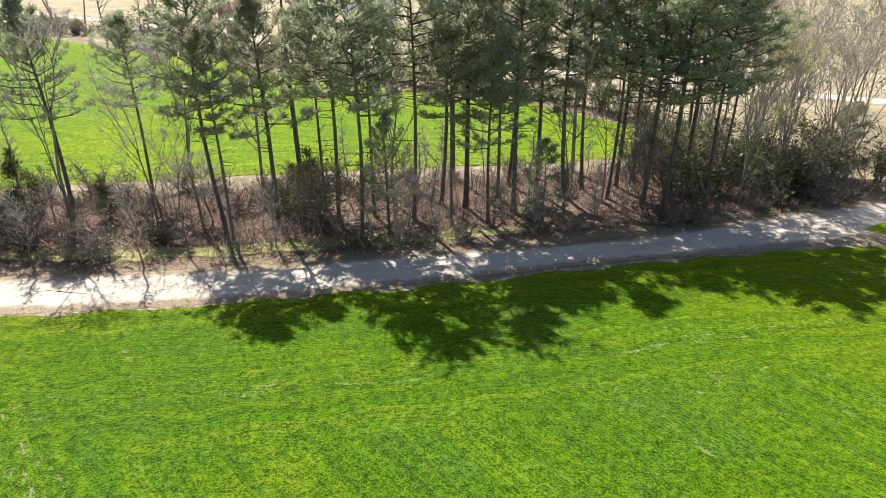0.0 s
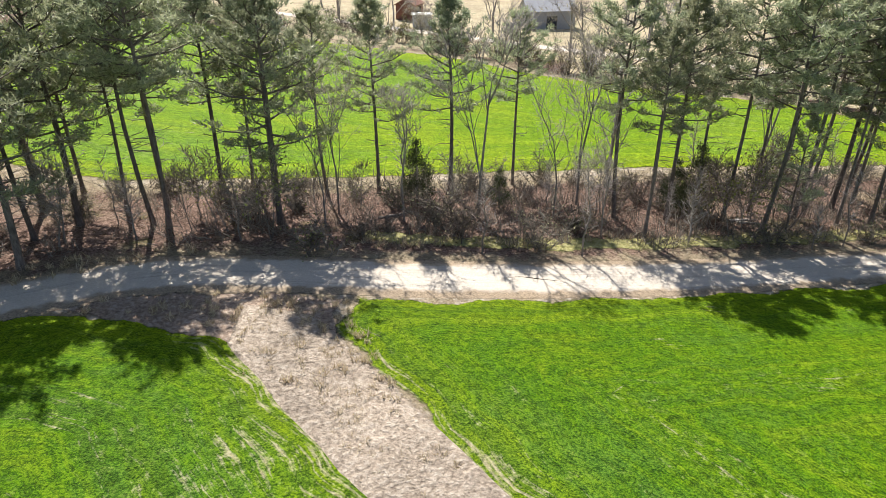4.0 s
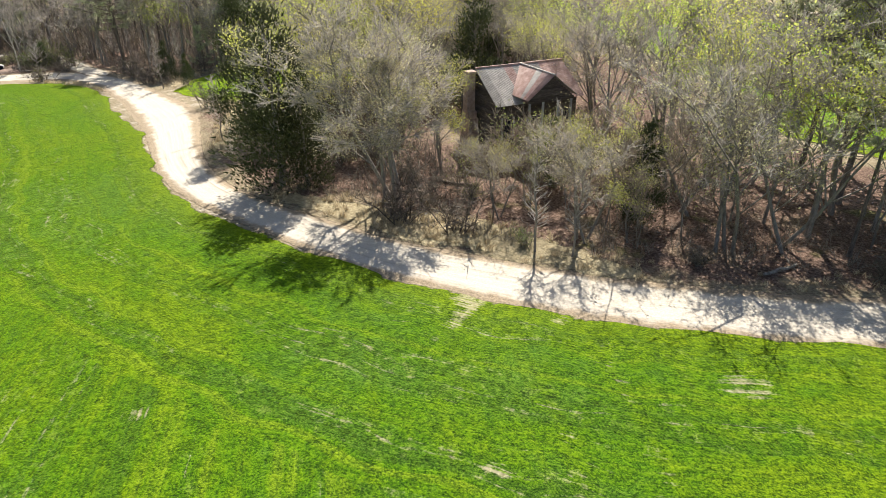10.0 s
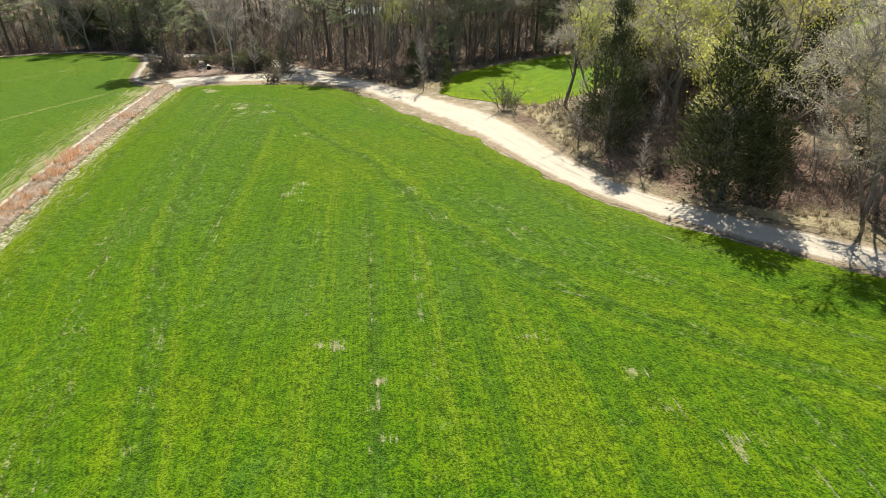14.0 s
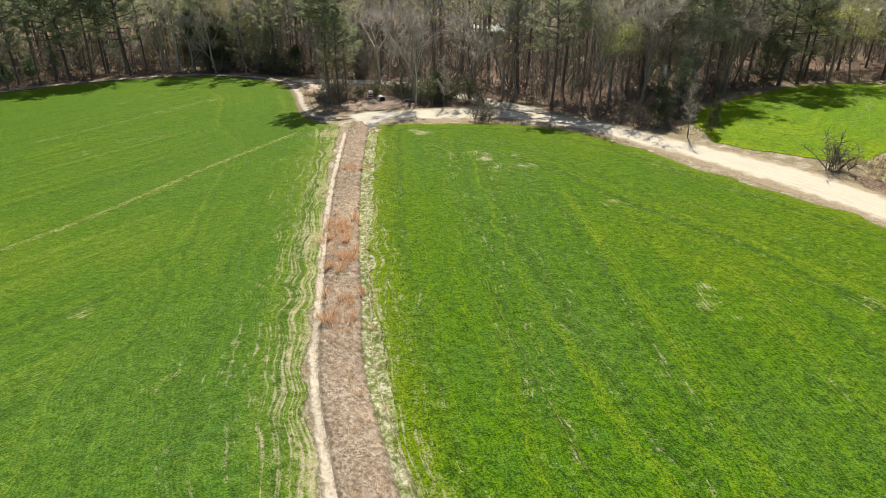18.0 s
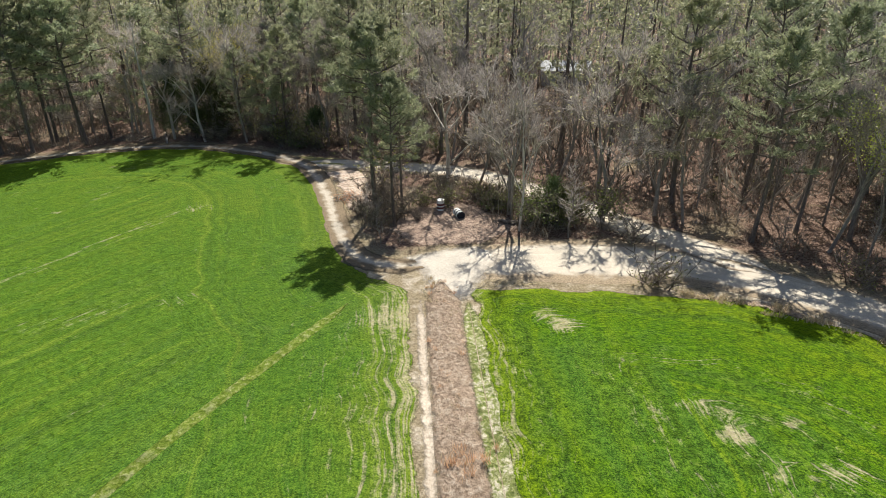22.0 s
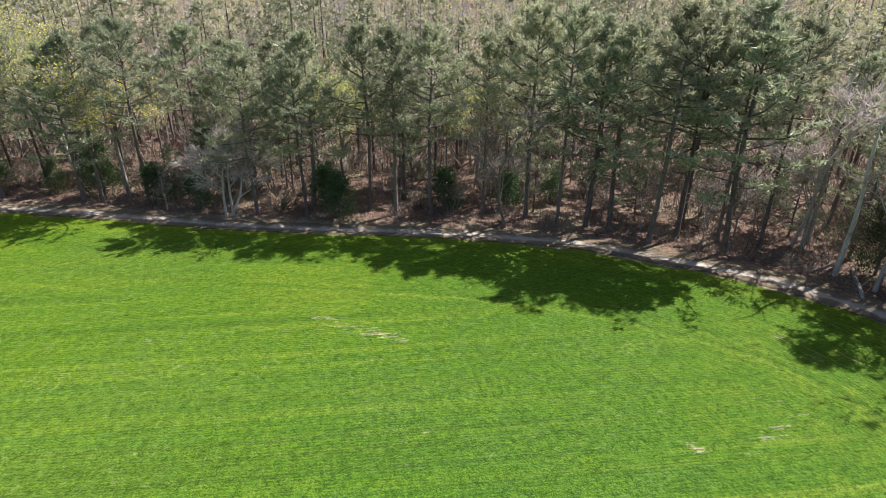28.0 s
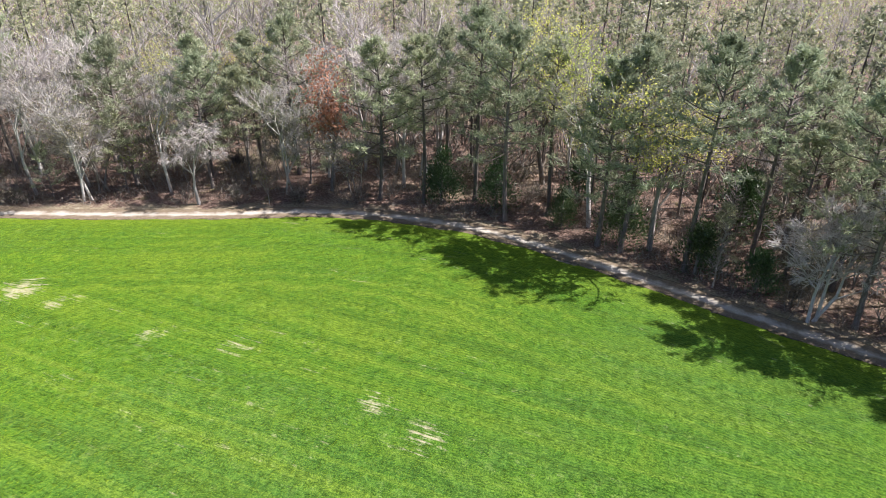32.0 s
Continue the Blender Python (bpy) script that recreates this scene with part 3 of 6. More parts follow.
def field(name, outline, material, res, lift, label, category="crop field", rag=0.22):
    """A sheet over the ground inside an outline, with a ragged edge that turns down to the soil."""
    p = np.array(outline, float)
    xs = np.arange(p[:, 0].min() - res * 2, p[:, 0].max() + res * 2, res)
    ys = np.arange(p[:, 1].min() - res * 2, p[:, 1].max() + res * 2, res)
    X, Y = np.meshgrid(xs, ys)

    def dist(x, y):
        w = rag * (np.sin(x * 1.3 + 1.7 * np.sin(y * 0.9)) + np.sin(y * 1.7 + 2.1 * np.sin(x * 0.8))) * 0.6
        return sdist(outline, x, y) + w
    d = dist(X, Y)
    ins = d > 0
    e = 0.05
    for _ in range(4):
        gxd, gyd = (dist(X + e, Y) - dist(X - e, Y)) / (2 * e), (dist(X, Y + e) - dist(X, Y - e)) / (2 * e)
        m = ~ins & (d > -res * 1.6)
        g2 = np.maximum(gxd ** 2 + gyd ** 2, 0.3)
        X, Y = np.where(m, X - d * gxd / g2, X), np.where(m, Y - d * gyd / g2, Y)
        d = dist(X, Y)
    keep = ins | (np.abs(d) < 0.12)
    rise = lift * np.clip((d + 0.05) / 1.3, 0, 1)
    Z = gz(X, Y) + 0.012 + rise
    cell = keep[:-1, :-1] & keep[1:, :-1] & keep[:-1, 1:] & keep[1:, 1:]
    idx = np.arange(X.size).reshape(X.shape)
    some = ins[:-1, :-1] | ins[1:, :-1] | ins[:-1, 1:] | ins[1:, 1:]
    jj, ii = np.nonzero(cell & some)
    f = np.stack([idx[jj, ii], idx[jj, ii + 1], idx[jj + 1, ii + 1], idx[jj + 1, ii]], -1)
    used, inv = np.unique(f, return_inverse=True)
    v = np.stack([X, Y, Z], -1).reshape(-1, 3)[used]
    me = mesh_of(name, v, inv.reshape(f.shape).tolist(), [material], flat=False)
    me.attributes.new("bare", "FLOAT", "POINT").data.foreach_set("value", bareness(v[:, 0], v[:, 1]).astype(np.float32))
    me.attributes.new("margin", "FLOAT", "POINT").data.foreach_set("value", np.clip(d.reshape(-1)[used], 0, 16).astype(np.float32))
    return tagged(new(name, me), label, category, kind="structure")


def ribbon(name, line, half, material, lift, label, category, cols=7, flare=None, crown=0.0):
    """A road along a line; the UV holds metres across and along."""
    p = np.asarray(line)
    t = np.gradient(p, axis=0)
    t /= np.linalg.norm(t, axis=1)[:, None]
    nrm = np.stack([-t[:, 1], t[:, 0]], -1)
    along = np.concatenate([[0], np.cumsum(np.linalg.norm(np.diff(p, axis=0), axis=1))])
    us = np.linspace(-1, 1, cols)
    w = half * (flare(p[:, 0], p[:, 1]) if flare else np.ones(len(p)))
    w = w * np.clip(0.25 + along / 3.0, 0, 1) * np.clip(0.25 + (along[-1] - along) / 3.0, 0, 1)
    pts = p[:, None, :] + nrm[:, None, :] * (us[None, :] * w[:, None])[..., None]
    dip = -0.035 * np.cos(us * math.pi * 2.0)[None, :] * np.ones((len(p), 1))
    z = gz(pts[..., 0], pts[..., 1]) + lift + (dip if not crown else crown * np.cos(us * math.pi / 2)[None, :]) - 0.06 * (np.abs(us)[None, :] > 0.99)
    v = np.concatenate([pts, z[..., None]], -1).reshape(-1, 3)
    n = cols
    f = [(j * n + i, (j + 1) * n + i, (j + 1) * n + i + 1, j * n + i + 1) for j in range(len(p) - 1) for i in range(n - 1)]
    me = mesh_of(name, v, f, [material], flat=False)
    border = ((1 - np.abs(us))[None, :] * w[:, None]).reshape(-1)
    me.attributes.new("margin", "FLOAT", "POINT").data.foreach_set("value", border.astype(np.float32))
    uv = me.uv_layers.new(name="UVMap")
    U = np.broadcast_to(us[None, :] * half, (len(p), n)).reshape(-1)
    A = np.broadcast_to(along[:, None], (len(p), n)).reshape(-1)
    loops = np.zeros(len(me.loops), np.int32)
    me.loops.foreach_get("vertex_index", loops)
    uv.data.foreach_set("uv", np.stack([U[loops], A[loops]], -1).reshape(-1))
    return tagged(new(name, me), label, category, kind="structure")


def road_width(x, y):
    return 1.0 - 0.26 * np.exp(-((x + 87) / 12.0) ** 2) - 0.25 * np.exp(-((x - 9) / 9.0) ** 2) + 0.3 * np.exp(-((x + 110) / 6.0) ** 2) + 0.55 * np.exp(-((x + 143) / 5.0) ** 2) + 0.35 * np.exp(-((x - 30) / 10.0) ** 2)


field("pasture", PASTURE_EDGE, PASTURE, 6.0, 0.03, "pale dry pasture grass beyond the green field", "pasture", 0.5)
field("crop_field", FIELD_EAST, CROP_EAST, 0.7, 0.16, "bright green winter wheat field beside the sandy road")
field("crop_field", FIELD_MID, CROP_MID, 0.7, 0.16, "bright green winter wheat field with drilled rows and bare spots")
field("crop_field", FIELD_WEST, CROP_WEST, 0.8, 0.16, "bright green winter wheat field edged by pine woods")
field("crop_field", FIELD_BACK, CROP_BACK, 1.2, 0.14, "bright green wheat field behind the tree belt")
field("crop_field", FIELD_PATCH, CROP_PATCH, 0.8, 0.14, "small green patch of wheat in a clearing")
ribbon("road", ROAD, 2.3, SAND, 0.05, "pale sandy farm road with wheel ruts", "road", flare=road_width)
ribbon("track", TRACK, 1.25, SAND_TRACK, 0.065, "narrow sandy track along the field edge", "track")
ribbon("back_road", BACK_ROAD, 1.9, SAND_LANE, 0.055, "sandy track through the wood", "track")
ribbon("far_road", FAR_ROAD, 2.6, SAND, 0.08, "pale dirt road along the dry pasture", "road")

# dry banks between the fields, and bare sand beside the western one
ribbon("west_bank", STRIP_WEST, 1.25, DRY_BANK, 0.02, "low bank of matted dry brown grass between the wheat fields", "grass bank", 7, None, 0.22)
ribbon("east_bank", STRIP_EAST, 2.5, EAST_BANK, 0.02, "low bank of matted pale dry grass between the wheat fields", "grass bank", 9, None, 0.18)
tw = np.gradient(STRIP_WEST, axis=0)
tw /= np.linalg.norm(tw, axis=1)[:, None]
ribbon("thin_margin", (STRIP_WEST + np.stack([tw[:, 1], -tw[:, 0]], -1) * 1.22)[2:], 0.42, BARE_MARGIN, 0.035, "thin wheat and bare sand along the bank", "field margin")
ribbon("wheel_line", smooth([(-146.5, -34), (-148.0, -24), (-148.9, -15), (-149.3, -8.3), (-151, 1.8), (-152.1, 14)]), 0.46, WHEEL_LINE, 0.19, "pale line of thin wheat left by wheels", "wheel track", 5, None, 0.02)
ribbon("wheel_line", smooth([(-121.5, -1.8), (-119.1, -4.4), (-113, -10), (-106, -16.5)]), 0.09, WHEEL_LINE, 0.19, "thin pale wheel line in the wheat", "wheel track", 5, None, 0.02)
ribbon("thin_margin", (STRIP_WEST - np.stack([tw[:, 1], -tw[:, 0]], -1) * 1.45)[3:], 0.75, THIN_CROP, 0.03, "thin wheat and bare sand along the bank", "field margin")
field("dry_verge", [(-44, 22.0), (-40, 24.0), (-34, 25.5), (-29, 25.4), (-29, 22), (-33, 20.2), (-37, 21.0), (-41, 21.8)], DRY_BANK, 0.7, 0.03, "matted pale dry grass at the road's bend", "dry grass")
field("dry_verge", [(-88, 11.3), (-82, 10.8), (-76, 10.5), (-70, 11.4), (-65, 12.5), (-63, 14.5), (-68, 14.8), (-74, 15.5), (-80, 13.5), (-86, 13)], PALE_GRASS, 0.7, 0.03, "pale dry grass verge with tussocks beside the road", "dry grass")
field("dry_verge", [(-108, 26.5), (-103.5, 21), (-98, 16.2), (-95, 15), (-96, 17.5), (-100, 22), (-103, 30), (-106, 29)], PALE_GRASS, 0.7, 0.03, "pale dry grass verge at the bend", "dry grass")
field("dry_verge", [(-157.5, 23), (-153, 22), (-149.5, 24.5), (-148.6, 28), (-151, 30), (-155, 30.5), (-158, 28)], DRUM_FLOOR, 0.7, 0.03, "trodden dry grass round the drums", "dry grass")
field("bare_soil", [(-170.5, 30.4), (-167, 28.2), (-164, 25.9), (-161.3, 23.8), (-159.8, 24.8), (-162.2, 28.4), (-165, 32.2), (-169, 32.4)], TRODDEN, 0.6, 0.03, "trodden pinkish bare soil beside the track", "bare soil")
field("bare_soil", [(-153.4, 20.4), (-151.2, 19.0), (-149.6, 17.4), (-147.6, 16.4), (-146.6, 18.2), (-147.0, 21.8), (-147.4, 24.6), (-150.0, 24.2), (-152.2, 22.9)], SAND_OPEN, 0.5, 0.11, "open pale sand where the road ends", "sand")
field("dry_verge", [(-150.4, 17.6), (-148.2, 19.8), (-145.5, 21.4), (-141.5, 23.4), (-142.3, 22.2), (-147.0, 18.9), (-148.8, 16.5)], PALE_GRASS, 0.5, 0.03, "matted tan grass at the end of the bank", "dry grass")
field("dry_verge", [(-177.5, 32.2), (-173.5, 30.8), (-170.6, 30.6), (-169.2, 32.6), (-171, 34.2), (-174.5, 34.0)], MOSSY, 0.7, 0.03, "mossy green and tan turf beside the track", "turf")
field("dry_verge", [(-140, 24.0), (-136, 25.6), (-131, 26.0), (-126, 25.0), (-122, 23.7), (-128, 24.6), (-134, 24.6)], DRY_BANK, 0.6, 0.03, "dry brown grass edging the road", "dry grass")
field("dry_verge", [(-126, 30.5), (-119, 28.2), (-117.3, 27.8), (-121, 34), (-122, 40), (-127, 36)], PALE_GRASS, 0.7, 0.03, "pale dry grass beside the clearing", "dry grass")

field("dry_verge", [(-30, 31.3), (-20, 31.6), (-10, 33.3), (0, 35.6), (7, 37.6), (5, 38.6), (-4, 37.2), (-12, 35.2), (-22, 33.6), (-30, 33.4)], MOSSY, 0.6, 0.03, "thin greenish turf between the road and the pines", "turf")
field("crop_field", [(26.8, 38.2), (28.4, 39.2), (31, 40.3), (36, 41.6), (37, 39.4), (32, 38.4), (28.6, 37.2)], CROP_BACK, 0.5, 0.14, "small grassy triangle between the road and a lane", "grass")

# small washed-out gullies in the road, flat dark strips painting their shaded edges
ribbon("gully", smooth([(-40.2, 24.9), (-39.2, 25.1), (-38.0, 25.3), (-36.6, 25.5)], 0.3), 0.13, SHADED_SOIL, 0.085, "washed-out gully along the road's edge, its shade a dark strip", "gully", 3)
ribbon("gully", smooth([(-24.6, 28.7), (-23.6, 29.0), (-22.4, 28.9), (-21.6, 28.8)], 0.3), 0.10, SHADED_SOIL, 0.085, "washed-out gully along the road's edge, its shade a dark strip", "gully", 3)
ribbon("gully", smooth([(-21.4, 28.4), (-20.4, 28.7), (-19.2, 28.6), (-18.2, 28.5)], 0.3), 0.12, SHADED_SOIL, 0.085, "washed-out gully along the road's edge, its shade a dark strip", "gully", 3)


# ---- plants ----
class Shape:
    """Collects vertices and faces."""

    def __init__(self):
        self.v, self.f, self.m = [], [], []

    def tube(self, pts, radii, sides=5, mat=0):
        pts = [Vector(p) for p in pts]
        base = len(self.v)
        for i, (p, r) in enumerate(zip(pts, radii)):
            d = (pts[min(i + 1, len(pts) - 1)] - pts[max(i - 1, 0)]).normalized()
            a = d.cross(Vector((0.31, 0.87, 0.11)) if abs(d.z) > 0.7 else Vector((0, 0, 1))).normalized()
            b = d.cross(a)
            for s in range(sides):
                t = 2 * math.pi * s / sides
                self.v.append(p + a * (r * math.cos(t)) + b * (r * math.sin(t)))
        for i in range(len(pts) - 1):
            for s in range(sides):
                q = (s + 1) % sides
                self.f.append((base + i * sides + s, base + i * sides + q, base + (i + 1) * sides + q, base + (i + 1) * sides + s))
                self.m.append(mat)

    def blade(self, p, d, length, width, rng, mat=0):
        """One slim triangle, from its base at p."""
        d = Vector(d).normalized()
        s = d.cross(Vector((rng.uniform(-1, 1), rng.uniform(-1, 1), rng.uniform(-1, 1)))).normalized() * (width / 2)
        n = len(self.v)
        p = Vector(p)
        self.v += [p + s, p - s, p + d * length]
        self.f.append((n, n + 1, n + 2))
        self.m.append(mat)

    def leaf(self, p, size, rng, mat=0):
        a = Vector((rng.gauss(0, 1), rng.gauss(0, 1), rng.gauss(0, 1))).normalized()
        b = a.cross(Vector((rng.gauss(0, 1), rng.gauss(0, 1), rng.gauss(0, 1)))).normalized()
        n = len(self.v)
        p = Vector(p)
        self.v += [p - a * size * 0.5, p + b * size * 0.32, p + a * size * 0.5, p - b * size * 0.32]
        self.f.append((n, n + 1, n + 2, n + 3))
        self.m.append(mat)

    def mesh(self, name, materials, flat=True):
        return mesh_of(name, self.v, self.f, materials, self.m, flat)


def aim(az, up):
    return Vector((math.cos(az) * math.cos(up), math.sin(az) * math.cos(up), math.sin(up)))


def tuft(s, p, d, rng, n, length, width):
    """A round puff of needles at the end of a twig."""
    for _ in range(n):
        v = Vector((rng.gauss(0, 0.8), rng.gauss(0, 0.8), rng.gauss(0.30, 0.62))) + d * 0.45
        s.blade(p + Vector((rng.gauss(0, 0.12), rng.gauss(0, 0.12), rng.gauss(0, 0.085))), v, length * rng.uniform(0.6, 1.15), width, rng)


def pine(seed, h, crown, reach, limbs=28, blades=19, girth=0.17, width=0.085):
    """Trunk and crown meshes of a tall pine: a long bare bole, a few dead stubs, an open crown."""
    rng = random.Random(seed)
    t, c = Shape(), Shape()
    lean = (rng.uniform(-0.02, 0.02), rng.uniform(-0.02, 0.02))
    bow = (rng.uniform(-0.25, 0.25), rng.uniform(-0.25, 0.25))

    def stem(f):
        return Vector((h * f * lean[0] + bow[0] * math.sin(f * 4.2), h * f * lean[1] + bow[1] * math.sin(f * 3.4), h * f))
    fs = [-0.02, 0.01, 0.05, 0.2, 0.4, 0.6, 0.78, 0.9, 0.985]
    t.tube([stem(f) for f in fs], [girth * r for r in (1.5, 1.35, 1.05, 0.92, 0.80, 0.64, 0.42, 0.22, 0.05)], 6)
    for _ in range(18):
        f = rng.uniform(0.16, crown + 0.12)
        p, az = stem(f), rng.uniform(0, 6.28)
        ln = rng.uniform(0.5, 2.1)
        for _ in range(3):
            t.blade(p + aim(az, 0.1) * ln * rng.uniform(0.3, 0.9), aim(az + rng.choice((-0.9, 0.9)), rng.uniform(-0.4, 0.5)), ln * rng.uniform(0.25, 0.5), 0.03, rng)
        t.tube([p, p + aim(az, 0.1) * ln * 0.6, p + aim(az + 0.2, rng.uniform(-0.3, 0.3)) * ln], [0.03, 0.02, 0.008], 3)
    for i in range(limbs):
        f = crown + (0.985 - crown) * ((i + rng.random()) / limbs) ** 0.9
        g = (f - crown) / (1 - crown)
        ln = reach * (0.6 + 0.55 * math.sin(math.pi * min(1, g * 0.85 + 0.2))) * (1.02 - 0.68 * g ** 2.4) * rng.uniform(0.65, 1.15)
        az = i * 2.4 + rng.uniform(-0.5, 0.5)
        up = -0.05 + 0.85 * g + rng.uniform(-0.2, 0.2)
        p0 = stem(f)
        p1 = p0 + aim(az, up) * ln * 0.5
        p2 = p1 + aim(az + rng.uniform(-0.3, 0.3), up + 0.25) * ln * 0.32
        p3 = p2 + aim(az + rng.uniform(-0.4, 0.4), up + 0.45) * ln * 0.22
        r = 0.02 + 0.016 * ln
        t.tube([p0, p1, p2, p3], [r, r * 0.7, r * 0.45, r * 0.2], 3)
        for a, b, q in ((p0, p1, 0.5), (p0, p1, 0.8), (p0, p1, 1.0), (p1, p2, 0.5), (p1, p2, 0.95), (p2, p3, 0.6)):
            o = a.lerp(b, q)
            sd = az + rng.choice((-1, 1)) * rng.uniform(0.5, 1.3)
            e = o + aim(sd, up + rng.uniform(0.0, 0.5)) * ln * rng.uniform(0.16, 0.38)
            t.blade(o, e - o, (e - o).length * 1.1, 0.05, rng)
            tuft(c, e, (e - o).normalized(), rng, blades, 0.42, width)
            if q > 0.58:
                tuft(c, o.lerp(e, 0.5) + Vector((0, 0, 0.08)), (e - o).normalized(), rng, blades // 2, 0.36, width)
        tuft(c, p3, (p3 - p2).normalized(), rng, blades, 0.44, width)
        tuft(c, p2, (p2 - p1).normalized(), rng, blades // 2, 0.40, width)
    tuft(c, stem(1.0), Vector((0, 0, 1)), rng, blades * 2, 0.48, width)
    return t.mesh("trunk", [PINE_BARK], False), c.mesh("crown", [NEEDLES])


def hardwood(seed, h, reach, bark, leafage, leaves=900, size=0.16, twigs=900, low=0.25, girth=0.15, weep=0.0, stems=1, slim=0.033, twig=None):
    """A broadleaf tree in early spring: forked trunk and limbs, a haze of twigs and small leaves."""
    rng = random.Random(seed)
    t, c = Shape(), Shape()
    ends = []

    def grow(p, d, ln, r, level):
        q1 = p + d * ln * 0.5 + Vector((rng.gauss(0, 0.04), rng.gauss(0, 0.04), 0)) * ln
        d2 = (d + Vector((rng.gauss(0, 0.12), rng.gauss(0, 0.12), 0.12))).normalized()
        q2 = q1 + d2 * ln * 0.5
        if level >= 3:
            c.blade(p, q2 - p, ln, 0.05, rng, 0)
            ends.append((q1, q2, d2))
            return
        t.tube([p, q1, q2], [r, r * 0.78, r * 0.5], 6 if level == 0 else 3)
        n = (rng.randint(4, 5), rng.randint(4, 5), rng.randint(3, 5))[level]
        for i in range(n):
            az = rng.uniform(0, 6.28)
            side = aim(az, rng.uniform(-0.2, 0.35))
            k = rng.uniform(0.45, 0.95) if level else rng.uniform(0.5, 1.1)
            nd = (d2 * (0.8 if i else 1.5) + side * (0.85 + 0.3 * level) * reach + Vector((0, 0, 0.10))).normalized()
            at = q1.lerp(q2, min(1, rng.uniform(-0.3 if level == 0 else 0.1, 1.0) + (0.9 if i == 0 else 0)))
            grow(at, nd, ln * k * (0.72 if level else 0.62), r * 0.5 * (1.2 if i == 0 else 0.9), level + 1)
    for s in range(stems):
        off = Vector((rng.uniform(-0.4, 0.4), rng.uniform(-0.4, 0.4), -0.15)) if stems > 1 else Vector((0, 0, -0.2))
        d0 = Vector((rng.gauss(0, 0.05 if stems == 1 else 0.22), rng.gauss(0, 0.05 if stems == 1 else 0.22), 1)).normalized()
        grow(off, d0, h * (0.42 + low * 0.3), girth * (1 if stems == 1 else 0.75), 0)
    top = max(e[1].z for e in ends)
    heart = Vector((0, 0, 0))
    for a, b, d in ends:
        heart += b / len(ends)
    heart.z -= h * 0.12
    for _ in range(int(twigs * 0.8)):
        a, b, d = rng.choice(ends)
        o = a.lerp(b, rng.uniform(0, 1.05))
        out = (o - heart).normalized()
        v = (d * 0.5 + out * 0.55 + Vector((rng.gauss(0, 0.5), rng.gauss(0, 0.5), rng.gauss(0.1, 0.42) - weep))).normalized()
        ln = rng.uniform(0.35, 0.85)
        c.blade(o, v, ln, slim * 1.1, rng, 0)
        if rng.random() < 0.75:
            v2 = (v + Vector((rng.gauss(0, 0.6), rng.gauss(0, 0.6), rng.gauss(0.05, 0.5) - weep * 0.6))).normalized()
            c.blade(o + v * ln * rng.uniform(0.25, 0.6), v2, ln * rng.uniform(0.5, 0.8), slim * 0.85, rng, 0)
    for _ in range(leaves):
        a, b, d = rng.choice(ends)
        o = a.lerp(b, rng.uniform(0.0, 1.2)) + Vector((rng.gauss(0, 0.42), rng.gauss(0, 0.42), rng.gauss(0.1, 0.38) - weep * 0.4))
        c.leaf(o, size * rng.uniform(0.6, 1.4), rng, 1)
    k = h / (top + 0.6)
    for s in (t, c):
        s.v = [Vector((p.x * k, p.y * k, p.z * k)) for p in s.v]
    return t.mesh("trunk", [bark], False), c.mesh("crown", [twig or TWIGS, leafage])


def evergreen(seed, h, reach, leafage, blades=2600, cone=0.8):
    """A dense cedar or holly, leafy nearly to the ground."""
    rng = random.Random(seed)
    t, c = Shape(), Shape()
    t.tube([(0, 0, -0.2), (0, 0, h * 0.4), (0.05, 0, h * 0.95)], [0.14, 0.09, 0.02], 6)
    lobes = []
    for i in range(46):
        f = rng.uniform(0.06, 0.97)
        r = reach * (1 - f ** (1.3 / cone)) * min(1, 0.45 + 2.2 * f) * rng.uniform(0.55, 1.05) + 0.12
        az = rng.uniform(0, 6.28)
        p = Vector((math.cos(az) * r, math.sin(az) * r, f * h))
        t.tube([(0, 0, f * h * 0.86), p], [0.03, 0.01], 3)
        lobes.append((p, 0.32 + 0.22 * reach * (1 - f)))
    for _ in range(blades):
        p, s = rng.choice(lobes)
        o = p + Vector([max(-1.25, min(1.25, rng.gauss(0, 0.8))) * s for _ in range(3)])
        c.blade(o, Vector((o.x, o.y, reach * 0.9)) + Vector((rng.gauss(0, 1), rng.gauss(0, 1), rng.gauss(0, 0.6))), rng.uniform(0.16, 0.32), 0.085, rng)
    return t.mesh("trunk", [GREY_BARK], False), c.mesh("crown", [leafage])


